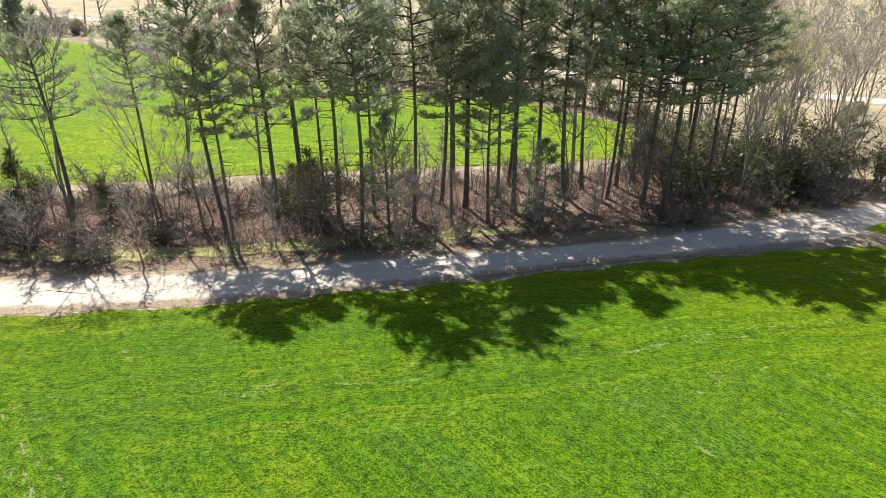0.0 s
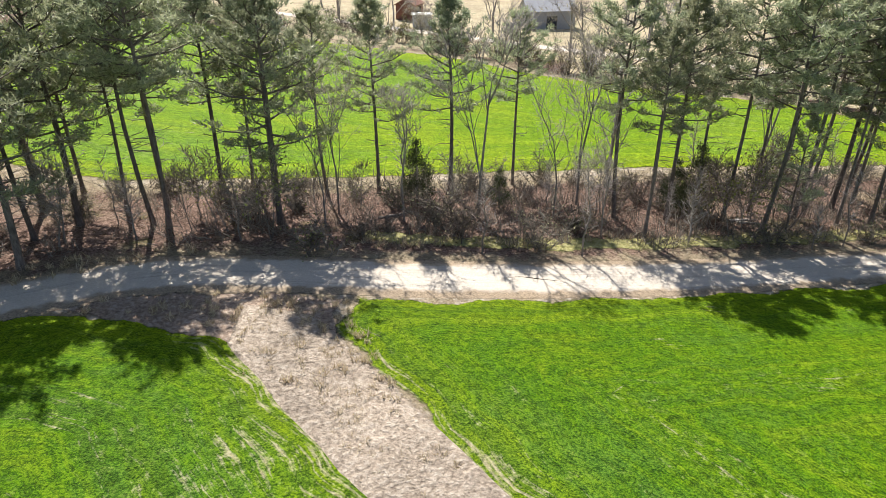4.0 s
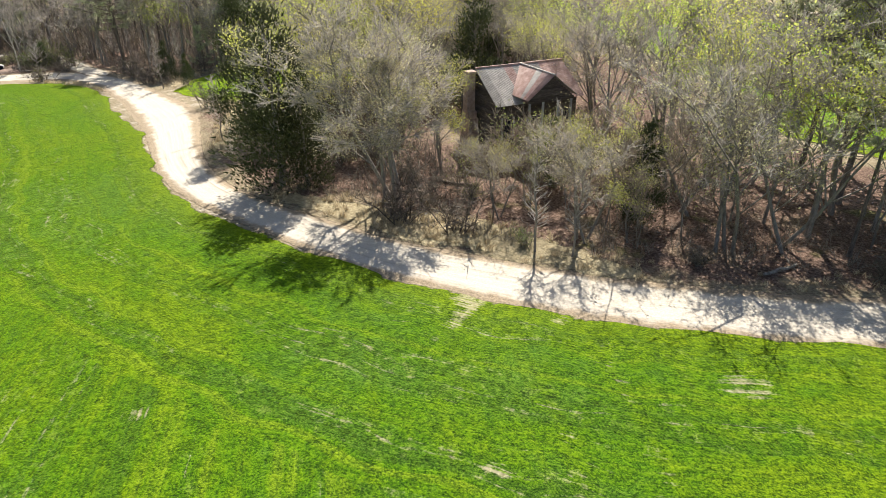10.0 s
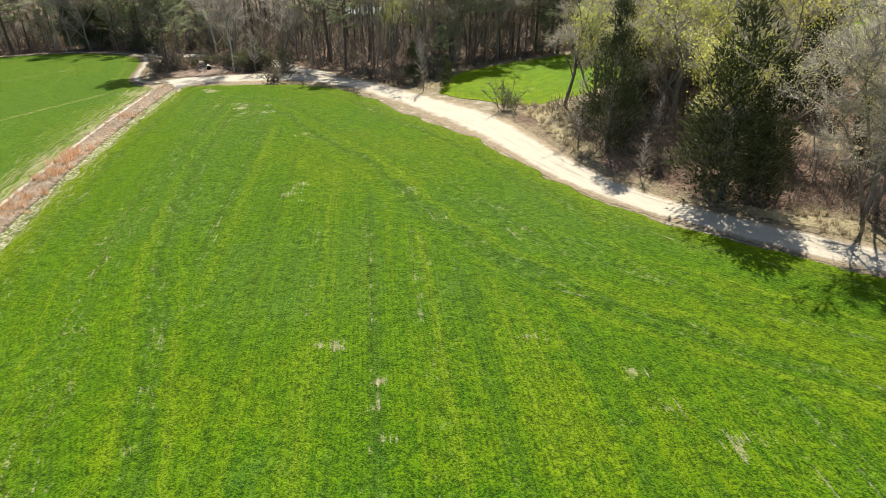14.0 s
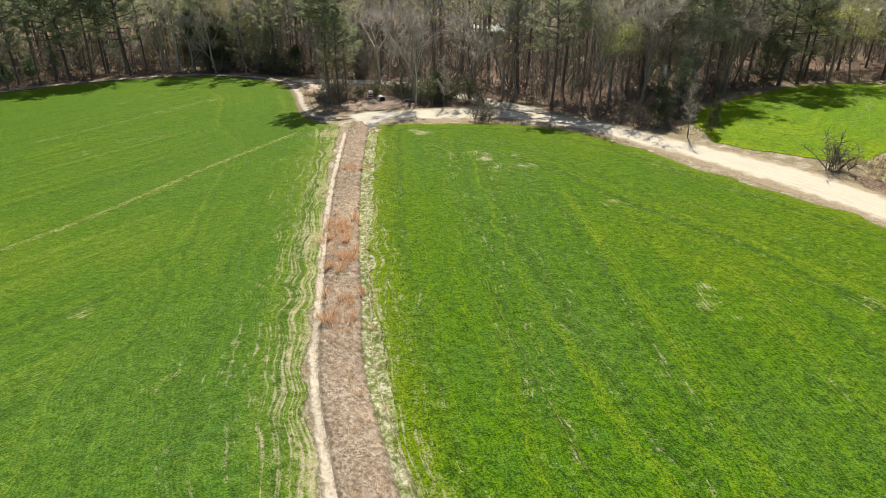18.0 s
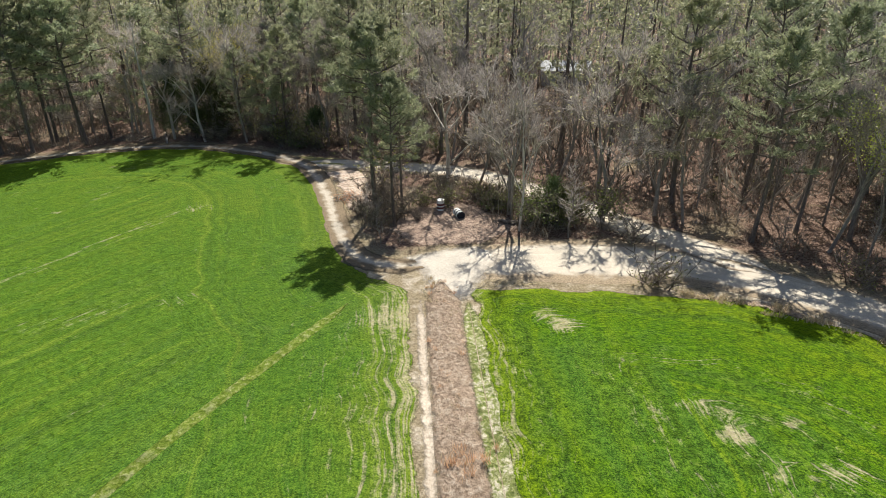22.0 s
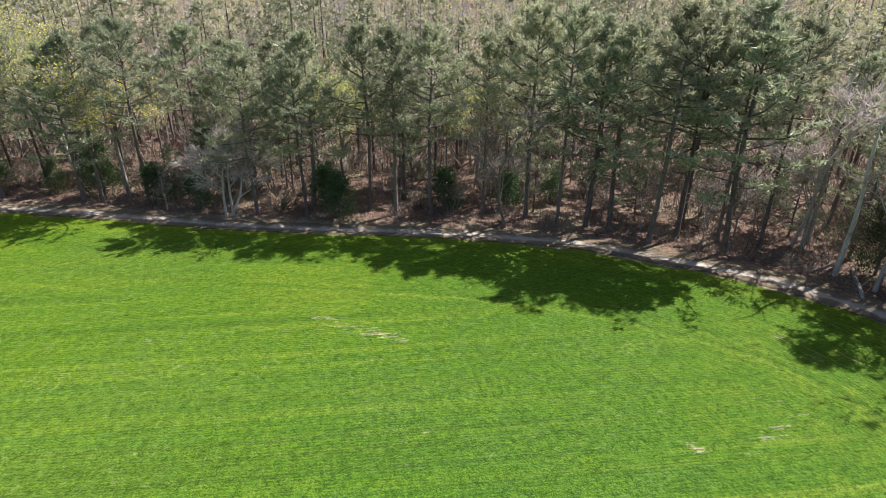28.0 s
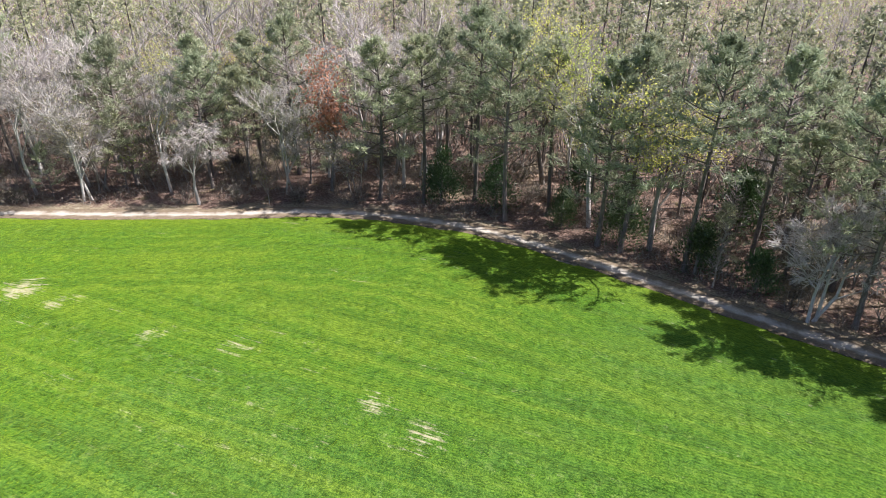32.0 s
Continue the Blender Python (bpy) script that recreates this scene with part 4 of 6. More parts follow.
def thicket(seed, h, reach, twigs, leafage, leaves, size=0.10):
    """A many-stemmed twiggy bush."""
    rng = random.Random(seed)
    s = Shape()
    for _ in range(16):
        az, up = rng.uniform(0, 6.28), rng.uniform(0.7, 1.45)
        p = Vector((rng.gauss(0, reach * 0.25), rng.gauss(0, reach * 0.25), -0.1))
        ln = h * rng.uniform(0.6, 1.05)
        q = p + aim(az, up) * ln * 0.55
        e = q + aim(az + rng.uniform(-0.5, 0.5), up - 0.25) * ln * 0.5
        s.tube([p, q, e], [0.03, 0.02, 0.006], 3)
        for _ in range(twigs // 16):
            o = p.lerp(q, rng.uniform(0.3, 1)) if rng.random() < 0.4 else q.lerp(e, rng.random())
            s.blade(o, aim(rng.uniform(0, 6.28), rng.uniform(-0.1, 1.2)), rng.uniform(0.35, 0.95), 0.045, rng, 0)
        for _ in range(leaves // 16):
            o = q.lerp(e, rng.uniform(-0.4, 1.1)) + Vector((rng.gauss(0, 0.22), rng.gauss(0, 0.22), rng.gauss(0, 0.2)))
            s.leaf(o, size * rng.uniform(0.6, 1.5), rng, 1)
    return s.mesh("shrub", [BRUSH, leafage])


def sapling(seed, h):
    rng = random.Random(seed)
    s = Shape()
    pts = [Vector((rng.gauss(0, 0.06) * i, rng.gauss(0, 0.06) * i, h * i / 5 - 0.1)) for i in range(6)]
    s.tube(pts, [0.055, 0.05, 0.042, 0.032, 0.02, 0.008], 4)
    for _ in range(90):
        f = rng.uniform(0.25, 1.0) * 4.99
        o = pts[int(f)].lerp(pts[int(f) + 1], f % 1)
        d = aim(rng.uniform(0, 6.28), rng.uniform(0.2, 1.1))
        ln = (1.2 - 0.15 * f) * rng.uniform(0.5, 1.2)
        s.blade(o, d, ln, 0.04, rng, 1)
        for _ in range(3):
            s.blade(o + d * ln * rng.uniform(0.3, 0.8), d + Vector((rng.gauss(0, 0.5), rng.gauss(0, 0.5), 0.3)), ln * 0.5, 0.028, rng, 1)
    return s.mesh("sapling", [GREY_BARK, TWIGS])


def put_tree(name, meshes, x, y, scale, turn, label, category, group, tall=1.0):
    root = new(name)
    root.empty_display_size = 0.3
    root.matrix_world = Matrix.Translation((x, y, float(gz(x, y)))) @ Matrix.Rotation(turn, 4, "Z") @ Matrix.Diagonal((scale, scale, scale * tall, 1))
    for nm, me in zip(("trunk", "crown"), meshes):
        ob = new(nm, me)
        ob.parent = root
    return tagged(root, label, category, group)


def put_plain(name, me, x, y, scale, turn, label, category, group):
    ob = new(name, me)
    ob.matrix_world = Matrix.Translation((x, y, float(gz(x, y)))) @ Matrix.Rotation(turn, 4, "Z") @ Matrix.Diagonal((scale, scale, scale, 1))
    return tagged(ob, label, category, group)


PINES = [pine(11, 14.5, 0.40, 3.4, 36), pine(12, 15.5, 0.46, 3.2, 34), pine(13, 13.5, 0.34, 3.4, 36), pine(14, 14.8, 0.50, 3.0, 30), pine(15, 12.5, 0.28, 3.2, 34), pine(16, 15.0, 0.54, 2.8, 24, 21, 0.13)]
TALL_PINES = [pine(61, 15.5, 0.44, 3.0, 36, 20), pine(62, 15.0, 0.50, 2.9, 32, 20, 0.14), pine(63, 16.0, 0.40, 3.1, 38, 20), pine(64, 14.5, 0.54, 2.7, 30, 20, 0.12)]
CORNER_PINE = pine(77, 13.8, 0.60, 2.7, 46, 25)
THINS = [hardwood(95, 5.5, 0.6, GREY_BARK, UNDER_LEAF, 110, 0.13, 420, 0.3, 0.045, 0, 1, 0.035, UNDER_TWIGS), hardwood(96, 6.5, 0.55, GREY_BARK, UNDER_LEAF, 40, 0.13, 420, 0.4, 0.05, 0, 2, 0.035, UNDER_TWIGS), hardwood(97, 4.5, 0.75, GREY_BARK, UNDER_LEAF, 260, 0.14, 380, 0.2, 0.04, 0, 2, 0.035, UNDER_TWIGS)]
LOW_PINES = [pine(17, 8.0, 0.12, 2.3, 22, 12, 0.09), pine(18, 6.0, 0.10, 2.0, 19, 12, 0.07), pine(19, 9.5, 0.2, 2.3, 22, 12, 0.1)]
SLIMS = [hardwood(27, 11, 0.42, GREY_BARK, BUDS, 120, 0.12, 500, 0.5, 0.085), hardwood(28, 12, 0.5, GREY_BARK, BUDS, 350, 0.12, 450, 0.6, 0.095), hardwood(29, 10, 0.45, PALE_BARK, BUDS, 60, 0.12, 500, 0.4, 0.08)]
SMALL_BARES = [hardwood(25, 6, 0.9, GREY_BARK, BUDS, 120, 0.12, 900, 0.1, 0.07, 0, 2), hardwood(26, 5, 1.0, GREY_BARK, BUDS, 350, 0.13, 800, 0.05, 0.06, 0, 3)]
BIG_TAN = hardwood(33, 12, 1.25, GREY_BARK, BUDS, 17000, 0.075, 6200, 0.0, 0.15, 0, 4)
BARES = [hardwood(21, 11, 0.8, GREY_BARK, BUDS, 150, 0.13, 1250), hardwood(22, 12, 0.7, GREY_BARK, BUDS, 600, 0.12, 1150), hardwood(23, 10, 0.9, PALE_BARK, BUDS, 100, 0.12, 1300), hardwood(24, 12, 0.55, GREY_BARK, BUDS, 80, 0.12, 1200, 0.25, 0.11)]
TANS = [hardwood(31, 10.5, 1.0, GREY_BARK, BUDS, 3600, 0.09, 1600, 0.1, 0.13, 0, 3), hardwood(32, 9, 0.9, GREY_BARK, BUDS, 3000, 0.09, 1400, 0.1, 0.12, 0, 2)]
LIMES = [hardwood(41, 11, 0.85, GREY_BARK, SPRING, 4000, 0.105, 900), hardwood(42, 9, 0.9, GREY_BARK, SPRING, 3200, 0.105, 900), hardwood(43, 12, 0.65, PALE_BARK, SPRING, 2300, 0.105, 900)]
RUSTS = [hardwood(51, 10, 0.6, GREY_BARK, RUST_LEAF, 1400, 0.21, 500)]
WEEPING = hardwood(61, 7.5, 1.0, PALE_BARK, BUDS, 200, 0.1, 2400, 0.15, 0.14, 0.9, 1, 0.036, PALE_TWIGS)
PALE_TREE = hardwood(62, 8.6, 1.1, PALE_BARK, BUDS, 150, 0.1, 3600, 0.05, 0.15, 0.1, 3, 0.036, PALE_TWIGS)
PALES = [hardwood(88, 12, 0.85, PALE_BARK, BUDS, 200, 0.12, 1700, 0.2, 0.14, 0, 1, 0.036, PALE_TWIGS), hardwood(89, 10.5, 1.0, PALE_BARK, BUDS, 400, 0.12, 1700, 0.1, 0.13, 0, 2, 0.036, PALE_TWIGS)]
HAZES = [hardwood(98, 12, 0.5, PALE_BARK, BUDS, 1000, 0.14, 500, 0.5, 0.08), hardwood(99, 11, 0.55, GREY_BARK, BUDS, 700, 0.14, 600, 0.5, 0.08)]
CEDARS = [evergreen(71, 10, 1.9, CEDAR, 7500), evergreen(72, 7, 1.6, CEDAR, 5000)]
HOLLIES = [evergreen(73, 4.6, 1.7, HOLLY, 4000, 1.4), evergreen(74, 3.2, 1.4, HOLLY, 2600, 1.5)]
SHRUBS = [thicket(81, 2.2, 1.2, 420, BRUSH, 60), thicket(82, 1.7, 1.2, 320, BRUSH_GREEN, 180), thicket(83, 2.8, 1.2, 480, BUDS, 120), thicket(84, 1.3, 1.0, 320, BRUSH, 40)]
GREEN_SHRUBS = [thicket(85, 3.0, 1.3, 420, BRUSH_GREEN, 520, 0.16), thicket(86, 2.2, 1.3, 360, BRUSH_GREEN, 420, 0.15)]
SAPLINGS = [sapling(91, 5.0), sapling(92, 6.5), sapling(93, 4.0)]

# clearings that hold no tree: fields, roads, the yard of the house, the drums
HOUSE_AT, HOUSE_TURN = (-78.1, 27.75), math.atan2(6.2, 3.56)
OPEN = [(HOUSE_AT[0], HOUSE_AT[1], 6.0), (-74.0, 22.0, 4.2), (-71.5, 17.5, 4.0), (-154.5, 27.0, 3.4), (-149.5, 23.5, 4.0), (-168.5, 33.0, 5.0), (-163.5, 29.5, 3.6), (-175, 33, 2.5), (-103.5, 19.5, 5.0), (-168.6, 75.6, 5.0), (-166.0, 71.0, 3.5), (-37, 24.5, 6.0)]


def free(x, y, road=2.6):
    ok = np.ones(np.shape(x), bool)
    for f in FIELDS:
        ok &= sdist(f, x, y) < -1.0
    ok &= sdist(PASTURE_EDGE, x, y) < -0.5
    ok &= near_line(ROAD, x, y) > road
    ok &= near_line(TRACK, x, y) > 1.7
    ok &= near_line(BACK_ROAD, x, y) > 1.8
    ok &= near_line(FAR_ROAD, x, y) > 3.5
    ok &= near_line(STRIP_EAST, x, y) > 4.0
    ok &= near_line(STRIP_WEST, x, y) > 3.0
    ok &= ~((y < 20) & (x > -150) & (near_line(ROAD, x, y) > 25))
    for a, b, r in OPEN:
        ok &= np.hypot(x - a, y - b) > r
    return ok


def scatter(seed, x0, x1, y0, y1, gap, taken=()):
    """Points no nearer to each other than gap."""
    rng = random.Random(seed)
    cells, out = {}, []
    for (x, y) in taken:
        cells.setdefault((int(x // gap), int(y // gap)), []).append((x, y))
    for _ in range(int((x1 - x0) * (y1 - y0) / gap / gap * 2.2)):
        x, y = rng.uniform(x0, x1), rng.uniform(y0, y1)
        i, j = int(x // gap), int(y // gap)
        if all((x - a) ** 2 + (y - b) ** 2 > gap * gap for u in (i - 1, i, i + 1) for w in (j - 1, j, j + 1) for a, b in cells.get((u, w), ())):
            cells.setdefault((i, j), []).append((x, y))
            out.append((x, y))
    return np.array(out)


LABELS = {
    "pale": ("leafless hardwood with pale pinkish-grey twigs", "bare tree"),
    "haze": ("slender pale hardwood with a haze of yellowish buds", "budding tree"),
    "thin": ("thin twiggy understory tree below the pines", "small tree"),
    "slim": ("slender leafless hardwood with a thin straight trunk", "bare tree"),
    "tall": ("tall slender pine with a long bare bole and high crown", "pine tree"),
    "low": ("young pine with green branches down to the ground", "pine tree"),
    "small": ("small leafless tree with a haze of grey twigs", "small tree"),
    "pine": ("tall loblolly pine with a bare bole and open green crown", "pine tree"),
    "bare": ("leafless grey hardwood with fine twigs", "bare tree"),
    "tan": ("spreading hardwood with tan spring buds", "budding tree"),
    "lime": ("hardwood in fresh yellow-green spring leaf", "spring tree"),
    "rust": ("beech holding rust-orange winter leaves", "beech tree"),
    "cedar": ("dark green dense red cedar, leafy to the ground", "cedar tree"),
    "holly": ("dark glossy evergreen holly under the pines", "holly bush"),
}
SORTS = {"pale": PALES, "haze": HAZES, "thin": THINS, "slim": SLIMS, "tall": TALL_PINES, "low": LOW_PINES, "small": SMALL_BARES, "pine": PINES, "bare": BARES, "tan": TANS, "lime": LIMES, "rust": RUSTS, "cedar": CEDARS, "holly": HOLLIES}
NAMES = {"pale": "bare_tree", "haze": "slender_tree", "thin": "understory_tree", "slim": "slender_tree", "tall": "pine_tree", "low": "young_pine", "small": "small_tree", "pine": "pine_tree", "bare": "bare_tree", "tan": "budding_tree", "lime": "spring_tree", "rust": "beech_tree", "cedar": "cedar_tree", "holly": "holly_bush"}
TALL = {"pale": 11.5, "haze": 11.5, "thin": 5.5, "slim": 11.0, "tall": 14.8, "low": 7.5, "small": 5.2, "pine": 14.5, "bare": 11.3, "tan": 9.8, "lime": 10.7, "rust": 10, "cedar": 8.5, "holly": 4}
standing = []


def plant(kind, spots, group, seed):
    """Trees at known spots (x, y, height)."""
    rng = random.Random(seed)
    for x, y, h in spots:
        meshes = rng.choice(SORTS[kind])
        real = max(v.co.z for v in meshes[0].vertices)
        put_tree(NAMES[kind], meshes, x, y, h / real, rng.uniform(0, 6.28), *LABELS[kind], group)
        standing.append((x, y))


# the belt between the road and the back field
plant("tall", [(-14.0, 37.6, 15), (-10.6, 37.8, 14), (-6.8, 38.3, 16), (-1.9, 39.1, 17.4), (-0.1, 41.8, 16), (1.6, 41.4, 16.5), (4.0, 43.3, 15.5), (4.9, 40.8, 16.5), (7.0, 44.6, 15.5), (10.5, 45.3, 16),
               (13.2, 45.9, 15.5), (14.3, 42.6, 16), (15.5, 41.6, 17)], "pines of the belt", 1)
plant("tall", [(-24.9, 40.0, 13), (-29.7, 39.1, 13), (-40.1, 37.7, 14), (-42.0, 31.8, 15), (-40.9, 31.5, 15.5), (-38.3, 38.6, 13), (-47.3, 28.8, 13.5), (-51.8, 25.3, 13.5), (-53.9, 27.9, 15), (-52.0, 31.0, 15),
               (-48.4, 35.5, 14), (-36.0, 36.0, 12.5), (-33.0, 38.0, 12), (-44.5, 33.5, 14), (-20.5, 42.5, 12)], "pines of the belt", 2)
# round the old house
put_tree("budding_tree", BIG_TAN, -79.5, 14.9, 1.0, 0.4, "large spreading hardwood with tan spring buds beside the road", "budding tree", "")
standing.append((-79.5, 14.9))
plant("tan", [(-68.0, 15.5, 6.5), (-61.8, 18.4, 9), (-59.5, 20.0, 8.5), (-73.0, 15.6, 4.8), (-64.5, 22.0, 8.0)], "trees round the old house", 3)
plant("lime", [(-79.1, 19.5, 6.5), (-65.5, 31.0, 11.5), (-70.0, 36, 10), (-57.6, 26.5, 10), (-89, 19.5, 8)], "trees round the old house", 4)
plant("cedar", [(-87.0, 13.2, 10.3), (-85.2, 13.6, 8), (-96.3, 18.8, 9.8), (-66.2, 18.8, 5.5), (-72.5, 21.5, 4.0)], "cedars by the road", 5)
plant("bare", [(-66.4, 25.0, 9), (-60.6, 23.0, 9), (-62.2, 28.6, 10.5), (-59.2, 30.0, 10.5)], "trees round the old house", 21)
plant("lime", [(-63.0, 24.4, 10), (-58.4, 22.6, 9.5), (-67.8, 29.0, 11)], "trees round the old house", 27)
plant("lime", [(-71.6, 21.2, 4.2), (-74.6, 17.8, 3.2), (-69.4, 19.2, 4.6), (-76.4, 19.2, 2.8), (-67.4, 21.8, 5.0), (-72.6, 18.2, 3.0), (-66.0, 16.6, 3.6), (-64.6, 26.4, 8.0)], "spring trees in front of the house", 22)
plant("pine", [(-57.5, 28.5, 14.5), (-60.0, 31.5, 15), (-58.0, 36.0, 14), (-62.5, 35.0, 15)], "pines of the belt", 23)
plant("thin", [(-75.6, 20.8, 4.2), (-74.2, 18.6, 3.6), (-72.8, 19.8, 4.6), (-71.2, 20.6, 4.0), (-70.0, 18.2, 4.4), (-69.0, 20.0, 5.0), (-67.6, 17.6, 4.6), (-67.0, 20.8, 5.2), (-76.8, 17.6, 3.2), (-73.6, 22.4, 3.6), (-70.6, 23.0, 4.2), (-65.2, 16.4, 4.6), (-63.8, 18.6, 5.6), (-68.4, 22.6, 4.8), (-71.8, 17.4, 3.4)], "thin trees in front of the house", 20)
# the corner with the drums
put_tree("pine_tree", CORNER_PINE, -160.1, 25.6, 1.0, 0.9, "tall pine with a dense round crown at the field's corner", "pine tree", "pines at the corner")
standing.append((-160.1, 25.6))
plant("tall", [(-156.9, 24.0, 10.8), (-158.6, 27.0, 9.5)], "pines at the corner", 19)
plant("pine", [(-141.5, 37.5, 15), (-137.3, 40.4, 15), (-135.1, 33.4, 13), (-123.7, 43.2, 15), (-133.0, 36.2, 14)], "pines at the corner", 6)
plant("bare", [(-158.3, 32.6, 10), (-150.4, 29.4, 10), (-150.9, 29.9, 9), (-144.9, 32.6, 9), (-147.0, 36.9, 11), (-155.7, 33.0, 8.5), (-139.6, 34.2, 10), (-151.0, 38.0, 11), (-162.0, 38.5, 11)], "bare trees at the corner", 7)
plant("lime", [(-190.3, 37.6, 10.5), (-130.0, 36.5, 9)], "spring trees at the corner", 8)
plant("cedar", [(-8.6, 39.0, 4.6), (-9.8, 39.6, 3.4), (-27.0, 38.5, 4.0), (-21.5, 38.0, 2.6)], "evergreens of the belt", 16)
plant("pine", [(-34.8, 33.2, 14), (-46.0, 31.0, 15), (-49.2, 32.6, 15), (-8.0, 40.6, 13), (-4.6, 39.8, 13)], "pines of the belt", 17)
plant("pine", [(-12.6, 34.8, 12.5), (-46.0, 25.7, 13.8), (-50.1, 22.7, 13.4), (-56.4, 21.4, 11), (-52.7, 31.6, 15), (-42.3, 34.4, 14.5)], "pines of the belt", 24)
plant("tall", [(8.8, 43.8, 17), (12, 43.5, 16.5), (17.5, 44, 16.5), (18.5, 41.8, 16), (15, 47.5, 16), (5, 46, 15.5), (20.5, 45, 15)], "pines of the belt", 26)
plant("slim", [(-22.9, 36.2, 12), (-18.0, 37.0, 10), (-16.2, 39.5, 11), (-3.5, 42.0, 11), (8.5, 41.5, 11), (11.5, 43.0, 10)], "slender trees of the belt", 18)
plant("cedar", [(-146.8, 29.7, 2.8), (-123.0, 31.0, 4.0), (-117.9, 29.8, 3.2)], "cedars at the corner", 9)
# along the west wood
plant("pine", [(-187.0, 34.8, 9.5), (-183.8, 35.8, 9), (-204.3, 23.1, 16.5), (-202.3, 19.6, 16.5), (-206.4, 14.0, 16), (-208.4, 12.1, 16), (-206.0, 16.2, 15.5), (-200.2, 27.0, 15.5), (-202.8, 22.0, 16), (-210.8, 2.0, 14.5), (-211.5, -5.0, 12.5),
               (-201.7, 24.6, 16.5), (-209.9, 9.0, 14)], "pines of the west wood", 10)
plant("pine", [(-223.4, -34.5, 15), (-222.7, -28.3, 13.5), (-218.5, -24.0, 13), (-220.5, -57.9, 12), (-223.5, -50.8, 13.5), (-217.0, -9.5, 13), (-219.5, -14.0, 14)], "pines of the west wood", 11)
plant("pine", [(-216.6, -18.2, 15), (-212.4, 0.0, 14.5), (-220.4, -31.2, 14.5), (-210.4, 4.8, 14.5), (-218.0, -22.4, 14), (-213.9, -4.6, 14), (-200.0, 24.2, 15.5), (-204.8, 17.6, 15), (-221.4, -38.2, 13)], "pines of the west wood", 25)
plant("rust", [(-221.0, -46.3, 10.5)], "beech in the west wood", 12)
plant("lime", [(-219.0, -20.5, 11), (-221.5, -25.0, 12.5), (-229.0, -30.0, 13), (-226, -58, 10)], "spring trees of the west wood", 13)
plant("pale", [(-224.0, -41.0, 12), (-226.5, -45.8, 12.5), (-211.8, -63.0, 9), (-218.8, -66.3, 11), (-199.9, 30.0, 11)], "bare trees of the west wood", 14)
plant("holly", [(-222.5, -32.5, 4.0), (-222.3, -37.0, 4.2), (-219.6, -22.6, 4.8), (-221.0, -27.0, 3.0), (-224.5, -14.5, 4.5), (-213.8, -3.5, 3.4), (-211.0, 6.0, 3.4), (-216.5, -17.5, 3.4)], "hollies of the west wood", 15)
put_tree("weeping_tree", WEEPING, -214.6, -54.6, 1.0, 0.7, "pale grey leafless tree with drooping twigs", "bare tree", "")
put_tree("pale_tree", PALE_TREE, -213.0, -11.4, 1.0, 2.1, "pale grey leafless tree with a wide round crown", "bare tree", "")
standing += [(-214.6, -54.6), (-213.0, -11.4)]


def dead_tree(x, y, h, turn):
    rng = random.Random(int(h * 10))
    s = Shape()
    pts = [Vector((0.05 * i * math.sin(i), 0.03 * i, h * i / 6 - 0.1)) for i in range(7)]
    s.tube(pts, [0.2, 0.17, 0.15, 0.12, 0.10, 0.08, 0.05], 6)
    for i in range(7):
        o = pts[3].lerp(pts[6], rng.random())
        d = aim(rng.uniform(0, 6.28), rng.uniform(0.2, 0.9))
        s.tube([o, o + d * 0.6, o + d * 1.1 + Vector((0, 0, 0.3))], [0.05, 0.035, 0.015], 4)
    put_plain("dead_tree", s.mesh("dead_tree", [PALE_BARK], False), x, y, 1, turn, "weathered white dead tree snag with broken limbs", "dead tree", "")
    standing.append((x, y))


dead_tree(-195.6, 29.4, 11.5, 0.4)
dead_tree(-200.3, 30.8, 13.0, 2.0)

# the rest of the woods
wood = scatter(5, -345, 60, -135, 185, 3.25, standing)
thick = scatter(7, -235, 36, -80, 62, 2.2, [tuple(p) for p in wood] + standing)
thick = thick[np.max([sdist(f, thick[:, 0], thick[:, 1]) for f in (FIELD_EAST, FIELD_MID, FIELD_WEST, FIELD_PATCH)], axis=0) > -13]
thick = thick[(thick[:, 0] > -196) | (np.arange(len(thick)) % 3 == 0)]
wood = np.vstack([wood, thick])
wood = wood[free(wood[:, 0], wood[:, 1])]
edge = np.max([sdist(f, wood[:, 0], wood[:, 1]) for f in (FIELD_EAST, FIELD_MID, FIELD_WEST, FIELD_PATCH)], axis=0)
by_road = near_line(ROAD, wood[:, 0], wood[:, 1])
rng = random.Random(9)
far_pine, far_bare, far_lime = [], [], []
count = {}
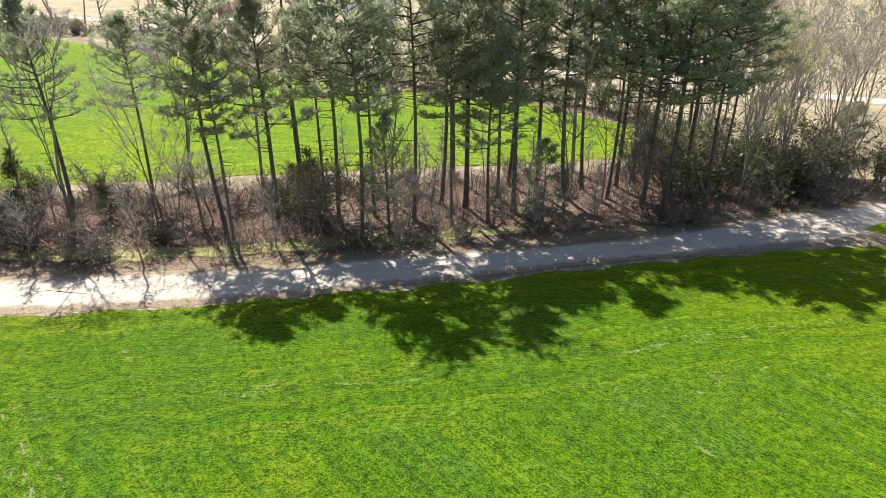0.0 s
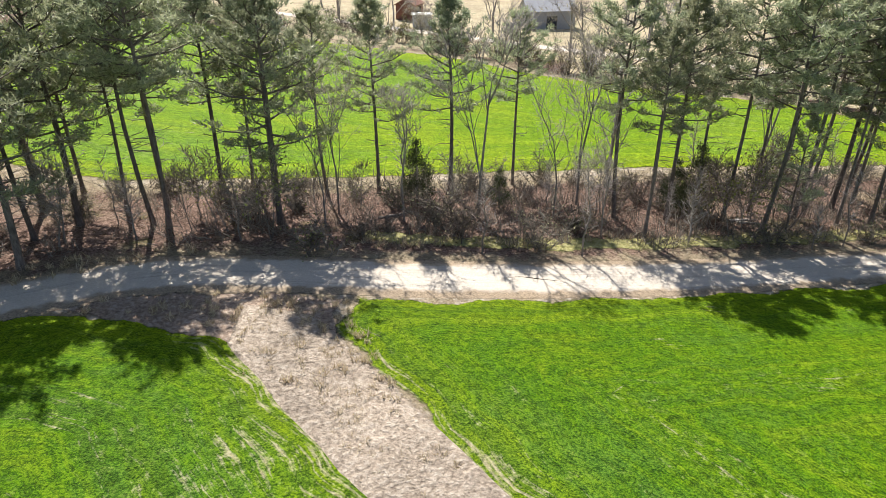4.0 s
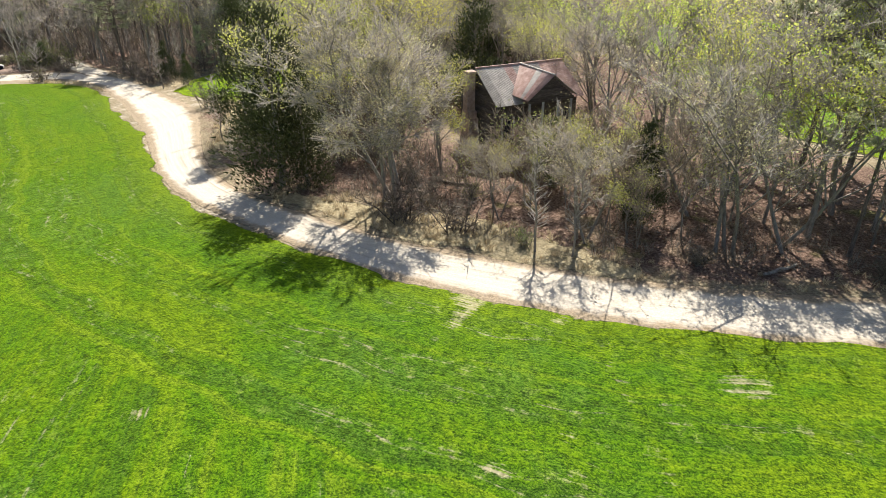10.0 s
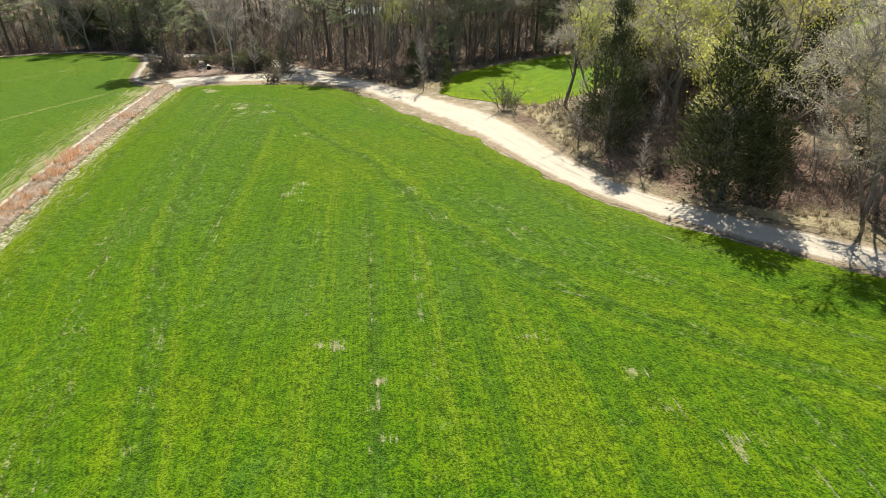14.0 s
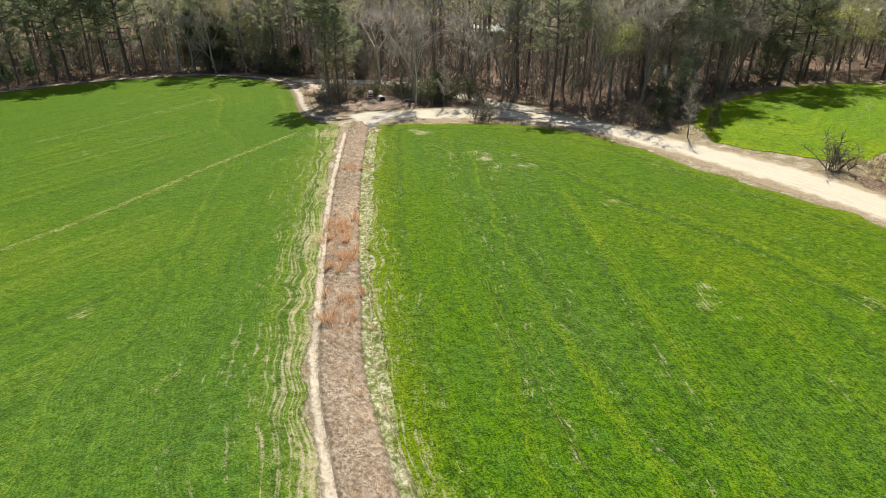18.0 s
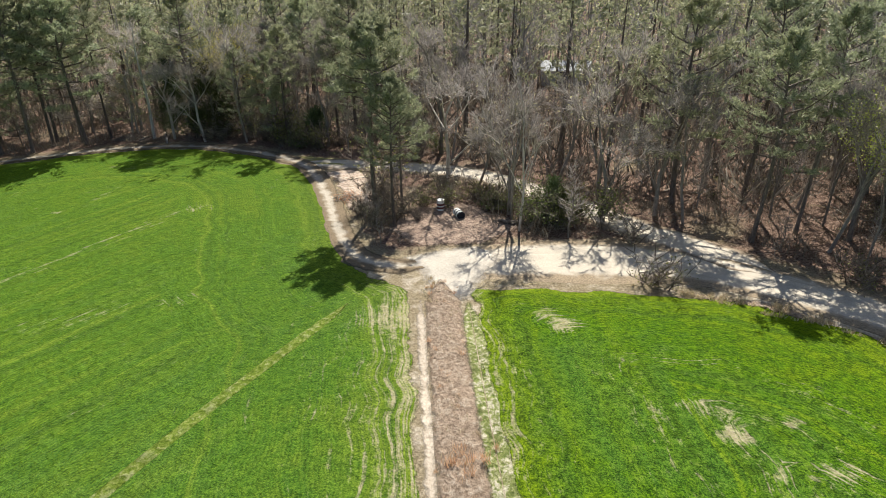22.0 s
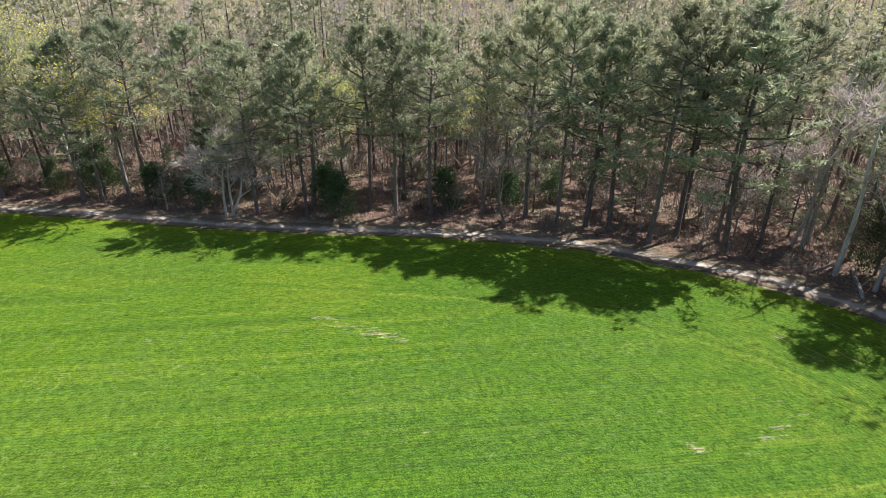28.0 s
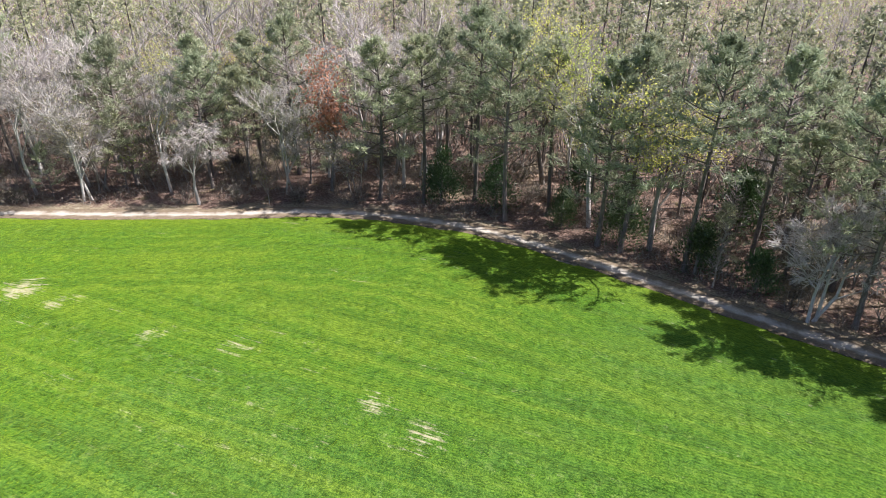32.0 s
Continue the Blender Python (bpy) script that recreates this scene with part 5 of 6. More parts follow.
for (x, y), d, w in zip(wood, -edge, by_road):
    belt = y < 53 and x > -46
    if -60 < x < -38 and y < 40 and rng.random() < 0.35:
        continue
    house = -105 < x < -46
    west = x < -196
    if belt:
        if w < 4.5 or (x < -20 and w < 8 and rng.random() < 0.5) or (x < 18 and rng.random() < 0.22):
            continue
        kind = ((("tall", "pine")[rng.random() < 0.3]) if rng.random() < (0.72 if x > -4 else 0.07 if -36 < x < -12 else 0.62) else "slim" if rng.random() < 0.92 else "lime") if x < 19 else ("slim" if rng.random() < 0.85 else "lime")
    elif house:
        if w < 4.6 or (w < 10 and rng.random() < 0.45) or (-86 < x < -68 and y < 26) or (x < -89 and y < 24):
            continue
        kind = rng.choices(("bare", "tan", "lime", "cedar"), (24, 36, 34, 6))[0] if x < -56 or y > 40 else rng.choices(("pine", "tall", "slim"), (16, 30, 54))[0]
    elif d > 34:
        if d > 60 and rng.random() < (0.58 if west else 0.72):
            continue
        kind = rng.choices(("pine", "bare", "lime"), (14, 30, 56) if west else (30, 54, 16))[0]
    elif west and d > 17:
        kind = rng.choices(("pine", "pale", "lime"), (84, 6, 10) if y > -38 else (40, 34, 26))[0]
    elif west:
        kind = rng.choices(("pine", "bare", "lime", "tan", "holly"), (70, 14, 6, 4, 6))[0] if y > -38 else rng.choices(("pine", "pale", "lime", "tan", "bare"), (28, 42, 8, 10, 12))[0]
    elif -168 < x < -128 and d < 30:
        if w < 4.0:
            continue
        if w < 9 and rng.random() < 0.45:
            continue
        kind = rng.choices(("pine", "bare", "slim"), (42, 40, 18))[0] if y > 41 else rng.choices(("bare", "slim"), (45, 55))[0]
    else:
        if w < 4.0 or (w < 9 and rng.random() < 0.55):
            continue
        kind = rng.choices(("pine", "bare", "lime", "tan", "cedar"), (46, 36, 5, 8, 5))[0]
    if (d < 14 or (house and y < 44)) and x < 34 and count.get(kind, 0) < 190:
        plant(kind, [(x, y, TALL[kind] * rng.uniform(0.74, 1.08) * (0.92 if west else 1.0))], "trees of the woods", rng.random())
        count[kind] = count.get(kind, 0) + 1
    else:
        (far_pine if kind in ("pine", "tall", "cedar", "holly") else far_lime if kind in ("lime", "rust") else far_bare).append((x, y, TALL[kind] * rng.uniform(0.85, 1.15)))


def woods(name, spots, variants, label, seed, twigs=None):
    """Many trees beyond the edge, joined into one."""
    r = np.random.default_rng(seed)
    vs, fs, ms, n = [], [], [], 0
    data = []
    for pair in variants:
        for off, me in enumerate(pair):
            v = np.zeros(len(me.vertices) * 3)
            me.vertices.foreach_get("co", v)
            data.append((v.reshape(-1, 3), [tuple(p.vertices) for p in me.polygons], [p.material_index + (0 if off == 0 else 1) for p in me.polygons]))
    mats = list(variants[0][0].materials) + list(variants[0][1].materials)
    if twigs:
        mats[1] = twigs
    for x, y, h in spots:
        i = int(r.integers(len(variants)))
        a, s = r.uniform(0, 6.28), h / data[2 * i][0][:, 2].max()
        ca, sa = math.cos(a), math.sin(a)
        for v, f, m in data[2 * i:2 * i + 2]:
            w = np.stack([v[:, 0] * ca - v[:, 1] * sa, v[:, 0] * sa + v[:, 1] * ca, v[:, 2]], -1) * s + np.array([x, y, float(gz(x, y))])
            vs.append(w)
            fs += [tuple(q + n for q in p) for p in f]
            ms += m
            n += len(w)
    tagged(new(name, mesh_of(name, np.concatenate(vs), fs, mats, ms)), label, "woods", kind="stuff")


def simple_pine(seed, h):
    r = random.Random(seed)
    t, c = Shape(), Shape()
    t.tube([(0, 0, 0), (r.gauss(0, 0.1), 0, h * 0.5), (0, 0, h * 0.97)], [0.17, 0.12, 0.03], 4)
    for i in range(76):
        f = 0.38 + 0.62 * (i + r.random()) / 76
        g = (f - 0.38) / 0.62
        d = 3.3 * (1.05 - 0.85 * g ** 1.8) * r.uniform(0.2, 1.05)
        tuft(c, aim(r.uniform(0, 6.28), 0) * d + Vector((0, 0, f * h + 0.1 * d)), Vector((0, 0, 0.5)), r, 11, 0.5, 0.18)
    return t.mesh("trunk", [PINE_BARK]), c.mesh("crown", [NEEDLES])


def simple_hardwood(seed, h, leafage, leaves, size, twigs=13, thin=0.045):
    r = random.Random(seed)
    t, c = Shape(), Shape()
    t.tube([(0, 0, 0), (r.gauss(0, 0.15), r.gauss(0, 0.15), h * 0.4), (0, 0, h * 0.9)], [0.13, 0.10, 0.03], 4)
    for i in range(18):
        o = Vector((0, 0, h * r.uniform(0.18, 0.8)))
        d = aim(r.uniform(0, 6.28), r.uniform(0.4, 1.2))
        ln = h * r.uniform(0.2, 0.36)
        c.blade(o, d, ln, 0.12, r, 0)
        for _ in range(twigs):
            q = o + d * ln * r.uniform(0.25, 1.0)
            c.blade(q, d + Vector((r.gauss(0, 0.7), r.gauss(0, 0.7), 0.2)), r.uniform(0.6, 1.5), thin, r, 0)
        for _ in range(leaves // 18):
            c.blade(o + d * ln * r.uniform(0.4, 1.2) + Vector((r.gauss(0, 0.5), r.gauss(0, 0.5), r.gauss(0, 0.5))), aim(r.uniform(0, 6.28), r.uniform(-1, 1)), size * r.uniform(0.8, 1.6), size * 0.8, r, 1)
    return t.mesh("trunk", [GREY_BARK]), c.mesh("crown", [PALE_TWIGS, leafage])


far_pines = [simple_pine(101, 14.5), simple_pine(102, 15.5), simple_pine(103, 13.5)]
far_bares = [simple_hardwood(111, 11.5, BUDS, 36, 0.16), simple_hardwood(112, 12, BUDS, 54, 0.17), simple_hardwood(113, 11, BUDS, 18, 0.16)]
far_limes = [simple_hardwood(121, 11.5, FAR_SPRING, 400, 0.20, 8, 0.045), simple_hardwood(122, 10.5, FAR_SPRING, 360, 0.20, 8, 0.045)]
woods("far_pine_woods", far_pine, far_pines, "deep stand of pines behind the wood's edge", 1)
woods("far_bare_woods", [p for p in far_bare if p[1] > 24], far_bares, "deep stand of leafless grey hardwoods", 2, FAR_TWIGS)
woods("far_pale_woods", [p for p in far_bare if p[1] <= 24], far_bares, "deep stand of pale pinkish-grey hardwoods", 4)
woods("far_spring_woods", far_lime, far_limes, "yellow-green trees scattered in the deep wood", 3)

# young growth along the edge of the woods
young = scatter(41, -232, 32, -80, 60, 1.25, standing)
young = young[free(young[:, 0], young[:, 1], 4.2)]
gap = -np.max([sdist(f, young[:, 0], young[:, 1]) for f in (FIELD_EAST, FIELD_MID, FIELD_WEST, FIELD_PATCH)], axis=0)
rng = random.Random(42)
for (x, y), g in zip(young, gap):
    if g > 11 or (-90 < x < -66 and y < 24) or (-113 < x < -89 and y < 28):
        continue
    belt = x > -46
    if rng.random() < (0.34 if belt else 0.15):
        kind = rng.choices(("low", "small", "holly", "thin"), (16, 8, 0, 76) if belt else (26, 26, 10, 38))[0]
        plant(kind, [(x, y, TALL[kind] * rng.uniform(0.55, 1.15))], "young growth at the wood's edge", rng.random())

# the hedge and lone trees beyond the back field, and green brush at the bend
rng = random.Random(51)
hedge = smooth([(-92, 121.5), (-72, 112), (-52, 105), (-35, 97.5), (-26, 90.5), (-16, 84.5), (-9, 80.5), (2, 76.5), (12, 72), (20.5, 62), (21, 54)], 1.9)
for x, y in hedge:
    put_plain("hedge_shrub", rng.choice(GREEN_SHRUBS + SHRUBS[:1] + SHRUBS[2:3]), x + rng.gauss(0, 0.5), y + rng.gauss(0, 0.5), rng.uniform(0.8, 1.4), rng.uniform(0, 6.28), "dense hedge shrub between the field and pasture", "shrub", "hedge")
for x, y in scatter(52, 16, 40, 41, 52, 2.2):
    if free(np.array([x]), np.array([y]), 3.0)[0]:
        put_plain("green_shrub", rng.choice(GREEN_SHRUBS), x, y, rng.uniform(1.1, 1.8), rng.uniform(0, 6.28), "rounded olive-green shrub beside the road", "shrub", "shrubs at the bend")
plant("bare", [(-73.9, 128.9, 11), (-62.5, 118.6, 12), (-56.6, 135, 11), (-22, 106, 11), (-83, 128, 12), (-72.6, 127, 10), (-38.8, 112, 9), (-49.5, 118, 13), (-43.6, 116, 12), (-11.4, 90, 12),
               (-9, 91.5, 11), (-29.6, 104, 9), (-2.9, 98, 12), (0, 95, 12), (8, 90, 11), (20, 84, 12)], "lone trees of the pasture", 53)
for x, y in scatter(57, 20, 66, 46, 74, 3.6):
    if near_line(ROAD, x, y) > 4 and near_line(FAR_ROAD, x, y) > 2.5:
        plant("haze", [(x, y, 11 + (x * 7 % 3))], "slender trees at the bend", x)
plant("slim", [(26, 58, 12), (31, 62, 12), (36, 57, 11), (40, 64, 12), (45, 60, 12), (34, 68, 12), (50, 68, 12), (29, 52, 11), (42, 54, 11), (38, 50, 11), (24, 66, 12)], "slender trees at the bend", 54)

plant("slim", [(-46, 103.5, 9), (-38, 100, 8), (-28, 93, 9), (-21, 88, 10), (-14, 85, 8), (-6, 80.5, 9), (-2, 79, 10), (5, 76, 9), (11, 73.5, 10), (15, 70, 9), (19, 66, 10), (21.5, 60, 9), (-17.5, 86.5, 7), (1, 78.5, 8)], "hedgerow trees", 55)
plant("tan", [(-32, 96, 6), (-10, 82.5, 6), (8, 75, 6.5), (17, 68, 6)], "hedgerow trees", 56)

# brush and saplings under the trees
low = scatter(6, -232, 45, -75, 62, 1.75, standing)
low = low[free(low[:, 0], low[:, 1], 2.4)]
gap = -np.max([sdist(f, low[:, 0], low[:, 1]) for f in (FIELD_EAST, FIELD_MID, FIELD_WEST, FIELD_PATCH)], axis=0)
low, gap = low[gap < 17], gap[gap < 17]
rng = random.Random(10)
made = [0, 0]
order = list(range(len(low)))
rng.shuffle(order)
for i in order:
    (x, y), d = low[i], gap[i]
    belt = x > -46
    pick = rng.random()
    if pick < (0.55 if belt else 0.35) and made[0] < 290:
        m = rng.choice(SHRUBS)
        put_plain("shrub", m, x, y, rng.uniform(0.6, 1.25), rng.uniform(0, 6.28), "twiggy brown undergrowth shrub", "shrub", "undergrowth")
        made[0] += 1
    elif pick > (0.62 if belt else 0.75) and made[1] < 290:
        put_plain("sapling", rng.choice(SAPLINGS), x, y, rng.uniform(0.6, 1.3), rng.uniform(0, 6.28), "slim leafless grey sapling", "sapling", "saplings")
        made[1] += 1


def joined(name, makers, spots, materials, label, category, seed):
    """Small plants that nobody could count, in one mesh."""
    r = np.random.default_rng(seed)
    vs, fs, ms, n = [], [], [], 0
    data = []
    for sh in makers:
        data.append((np.array([tuple(v) for v in sh.v]), sh.f, sh.m))
    for x, y, k in spots:
        v, f, m = data[int(r.integers(len(data)))]
        a = r.uniform(0, 6.28)
        ca, sa = math.cos(a) * k, math.sin(a) * k
        vs.append(np.stack([v[:, 0] * ca - v[:, 1] * sa + x, v[:, 0] * sa + v[:, 1] * ca + y, v[:, 2] * k + float(gz(x, y))], -1))
        fs += [tuple(q + n for q in p) for p in f]
        ms += m
        n += len(v)
    return tagged(new(name, mesh_of(name, np.concatenate(vs), fs, materials, ms)), label, category, kind="stuff")


def tangle(seed, h, spread, n, width, up=0.4):
    """A knot of twigs or stalks rising from the ground."""
    r = random.Random(seed)
    s = Shape()
    for _ in range(n):
        p = Vector((r.gauss(0, spread), r.gauss(0, spread), -0.03))
        s.blade(p + Vector((0, 0, r.uniform(0, h * 0.35))), aim(r.uniform(0, 6.28), r.uniform(up, 1.5)), h * r.uniform(0.4, 1.0), width, r)
    return s


under = scatter(21, -238, 45, -80, 64, 0.95)
under = under[free(under[:, 0], under[:, 1], 2.5)]
gap = -np.max([sdist(f, under[:, 0], under[:, 1]) for f in (FIELD_EAST, FIELD_MID, FIELD_WEST, FIELD_PATCH)], axis=0)
under = under[(gap < 16) & (near_line(ROAD, under[:, 0], under[:, 1]) > 3.4)]
rng = random.Random(22)
under = [(x, y, rng.uniform(0.5, 1.3) * (1.15 if x > -46 else 1.0)) for x, y in under if rng.random() < (0.42 if -66 < x < -37 else 0.75)]
joined("undergrowth", [tangle(i, 1.2, 0.42, 48, 0.038, 0.15) for i in range(4)], under[:3400], [BRUSH], "tangled brown twigs and briars under the trees", "undergrowth", 23)

deep = scatter(31, -290, -95, -110, 110, 2.3)
deep = deep[free(deep[:, 0], deep[:, 1], 3.0)]
gap = -np.max([sdist(f, deep[:, 0], deep[:, 1]) for f in (FIELD_EAST, FIELD_MID, FIELD_WEST, FIELD_PATCH)], axis=0)
deep = [(x, y, rng.uniform(1.4, 2.6)) for (x, y), g in zip(deep, gap) if 14 < g < 55]
joined("deep_undergrowth", [tangle(34 + i, 1.3, 0.45, 40, 0.07) for i in range(3)], deep[:2600], [BRUSH], "grey-brown brush deep in the wood", "undergrowth", 32)

# tussocks of dry grass on the verges, brush under the corner pines
rng = random.Random(61)
tuss = []
for poly, n in (([(-88, 11.3), (-76, 10.6), (-65, 12.5), (-62, 15), (-74, 16), (-86, 13.5)], 150), ([(-108, 26.5), (-98, 16.2), (-95, 15), (-100, 22), (-103, 30)], 110), ([(-44, 22.2), (-34, 25.2), (-29, 25), (-24, 15), (-26, 14), (-34, 22)], 170),
                ([(-140, 24), (-131, 26), (-122, 23.8), (-128, 24.4), (-134, 24.4)], 60), ([(-126, 30.5), (-117.3, 27.8), (-121, 36), (-127, 36)], 70), ([(-60, 15), (-45, 24), (-38, 28.5), (-38, 30), (-46, 26), (-60, 17)], 90), ([(-30, 30.5), (30, 42), (30, 43.5), (-30, 32)], 170)):
    a = np.array(poly)
    while n:
        x, y = rng.uniform(a[:, 0].min(), a[:, 0].max()), rng.uniform(a[:, 1].min(), a[:, 1].max())
        if sdist(poly, x, y) > 0:
            tuss.append((x, y, rng.uniform(0.5, 1.3)))
            n -= 1
for line, wide, every in ((STRIP_WEST, 0.6, 5), (STRIP_EAST, 1.3, 5)):
    for x, y in line[:95]:
        for _ in range(every):
            tuss.append((x + rng.gauss(0, wide * 0.7), y + rng.gauss(0, wide * 0.7), rng.uniform(0.5, 1.1)))
joined("tussocks", [tangle(70 + i, 0.42, 0.10, 22, 0.05, 0.5) for i in range(3)], tuss, [PALE_STRAW], "pale tussocks of dry grass on banks and verges", "dry grass", 62)
for x, y, k in ((-160.5, 24.4, 1.0), (-161.4, 26.8, 1.1), (-159.3, 24.6, 0.9), (-158.2, 23.4, 0.8), (-157.6, 25.3, 1.0), (-160.9, 28.0, 0.9), (-162.3, 28.6, 1.0), (-156.2, 25.8, 0.7), (-152.4, 30.8, 1.0), (-148.8, 29.6, 1.1), (-150.2, 31.2, 1.0), (-157.0, 30.6, 0.9)):
    put_plain("shrub", rng.choice(SHRUBS[:1] + SHRUBS[2:]), x, y, k, rng.uniform(0, 6.28), "leafless twiggy shrub under the corner pines", "shrub", "shrubs at the corner")
for x, y, k in ((-152.7, 29.9, 0.95), (-151.6, 30.4, 0.9), (-148.9, 28.9, 1.0), (-147.6, 29.2, 1.0), (-146.6, 29.4, 0.9), (-144.4, 31.8, 1.1), (-157.2, 28.0, 0.8), (-156.0, 29.0, 0.9), (-179.8, 35.4, 1.4), (-154.5, 31.6, 0.9), (-152.0, 32.4, 1.0), (-146.0, 31.0, 0.9), (-148.0, 31.8, 1.0), (-181.0, 35.0, 1.4), (-178.5, 34.6, 1.2), (-176.0, 35.5, 1.3), (-70.2, 13.4, 0.55), (-75.5, 17.0, 0.6)):
    put_plain("green_shrub", rng.choice(GREEN_SHRUBS), x, y, k, rng.uniform(0, 6.28), "olive-green shrub at the edge of the wood", "shrub", "green shrubs")

for x, y in scatter(64, -192, -164, 31.5, 40, 2.1):
    if free(np.array([x]), np.array([y]), 2.0)[0]:
        put_plain("shrub", rng.choice((SHRUBS[2], GREEN_SHRUBS[0], SHRUBS[2])), x, y, rng.uniform(0.8, 1.4), rng.uniform(0, 6.28), "tan budding shrub at the edge of the wood", "shrub", "shrubs at the wood's edge")

# broomsedge on the western bank, denser and redder in the middle
rng = random.Random(24)
sedge = []
for i in range(len(STRIP_WEST) - 1):
    x, y = STRIP_WEST[i]
    thick = (9 if math.sin(i * 0.55) + math.sin(i * 0.23 + 1.0) > 0.1 else 3) if -140.5 < x < -124 else 2
    for _ in range(thick):
        sedge.append((x + rng.gauss(0, 0.55), y + rng.gauss(0, 0.55), rng.uniform(0.5, 1.2) * (1.0 if thick == 9 else 0.55)))
joined("broomsedge", [tangle(40 + i, 0.75, 0.12, 36, 0.035, 0.9) for i in range(3)], sedge, [STRAW], "rust-orange dry broomsedge on the bank", "dry grass", 25)


# ---- things ----
def part(name, shape, materials, parent, label="", flat=True):
    """One mesh under a thing or under a part."""
    ob = new(name, shape.mesh(name, materials, flat) if isinstance(shape, Shape) else shape)
    ob.parent = parent
    return tagged(ob, label)


def box(s, x0, x1, y0, y1, z0, z1, mat=0):
    n = len(s.v)
    s.v += [Vector((x, y, z)) for z in (z0, z1) for x, y in ((x0, y0), (x1, y0), (x1, y1), (x0, y1))]
    for f in ((3, 2, 1, 0), (4, 5, 6, 7), (0, 1, 5, 4), (1, 2, 6, 5), (2, 3, 7, 6), (3, 0, 4, 7)):
        s.f.append(tuple(n + i for i in f))
        s.m.append(mat)


def thing(name, x, y, turn, label, category, group="", lift=0.0):
    root = new(name)
    root.empty_display_size = 0.3
    root.matrix_world = Matrix.Translation((x, y, float(gz(x, y)) + lift)) @ Matrix.Rotation(turn, 4, "Z")
    return tagged(root, label, category, group)


def weathered(name, dark, light, along=(1, 1, 1), rough=0.85, metal=0.0, scale=3.0):
    k = Nodes(name)
    vec = k.n("Mapping", _Vector=k.n("TexCoord").outputs["Object"])
    vec.inputs["Scale"].default_value = along
    f = k.noise(scale, 5, 0.7, vec.outputs[0])
    c = k.ramp(f, [(0.3, dark), (0.72, light)])
    r = k.n("ObjectInfo").outputs["Random"]
    c = k.tint(c, 0.5, 1.0, k.n("MapRange", _Value=r, _3=0.72, _4=1.25).outputs[0])
    return k.done(c, rough, k.bump(f, 0.5, 0.02), metal=metal)


OLD_WOOD = weathered("old_boards", (0.05, 0.042, 0.038), (0.17, 0.145, 0.13), (1, 1, 6))
TIN_GREY = weathered("tin_grey", (0.34, 0.31, 0.28), (0.60, 0.56, 0.51), (1, 1, 1), 0.65, 0.15, 2.0)
TIN_RUST = weathered("tin_rust", (0.30, 0.18, 0.15), (0.58, 0.44, 0.39), (1, 1, 1), 0.7, 0.1, 2.0)
BRICK = weathered("old_brick", (0.22, 0.15, 0.125), (0.42, 0.33, 0.28), (1, 1, 1), 0.9, 0.0, 6)
WHITE_PAINT = weathered("white_paint", (0.62, 0.62, 0.60), (0.82, 0.82, 0.80))
# paint of the drum's bands, and the painted shade inside doors and windows
NAVY_AND_SHADE = weathered("navy_paint_and_shade", (0.012, 0.014, 0.022), (0.04, 0.045, 0.06))
MAROON = weathered("maroon_paint", (0.10, 0.025, 0.03), (0.20, 0.06, 0.06))
RED_ROOF = weathered("red_brown_boards", (0.16, 0.07, 0.05), (0.30, 0.15, 0.11))
WHITE_ROOF = weathered("white_roof_paint", (0.62, 0.63, 0.64), (0.78, 0.79, 0.80))
GREY_SIDING = weathered("grey_siding", (0.30, 0.31, 0.33), (0.42, 0.43, 0.45))


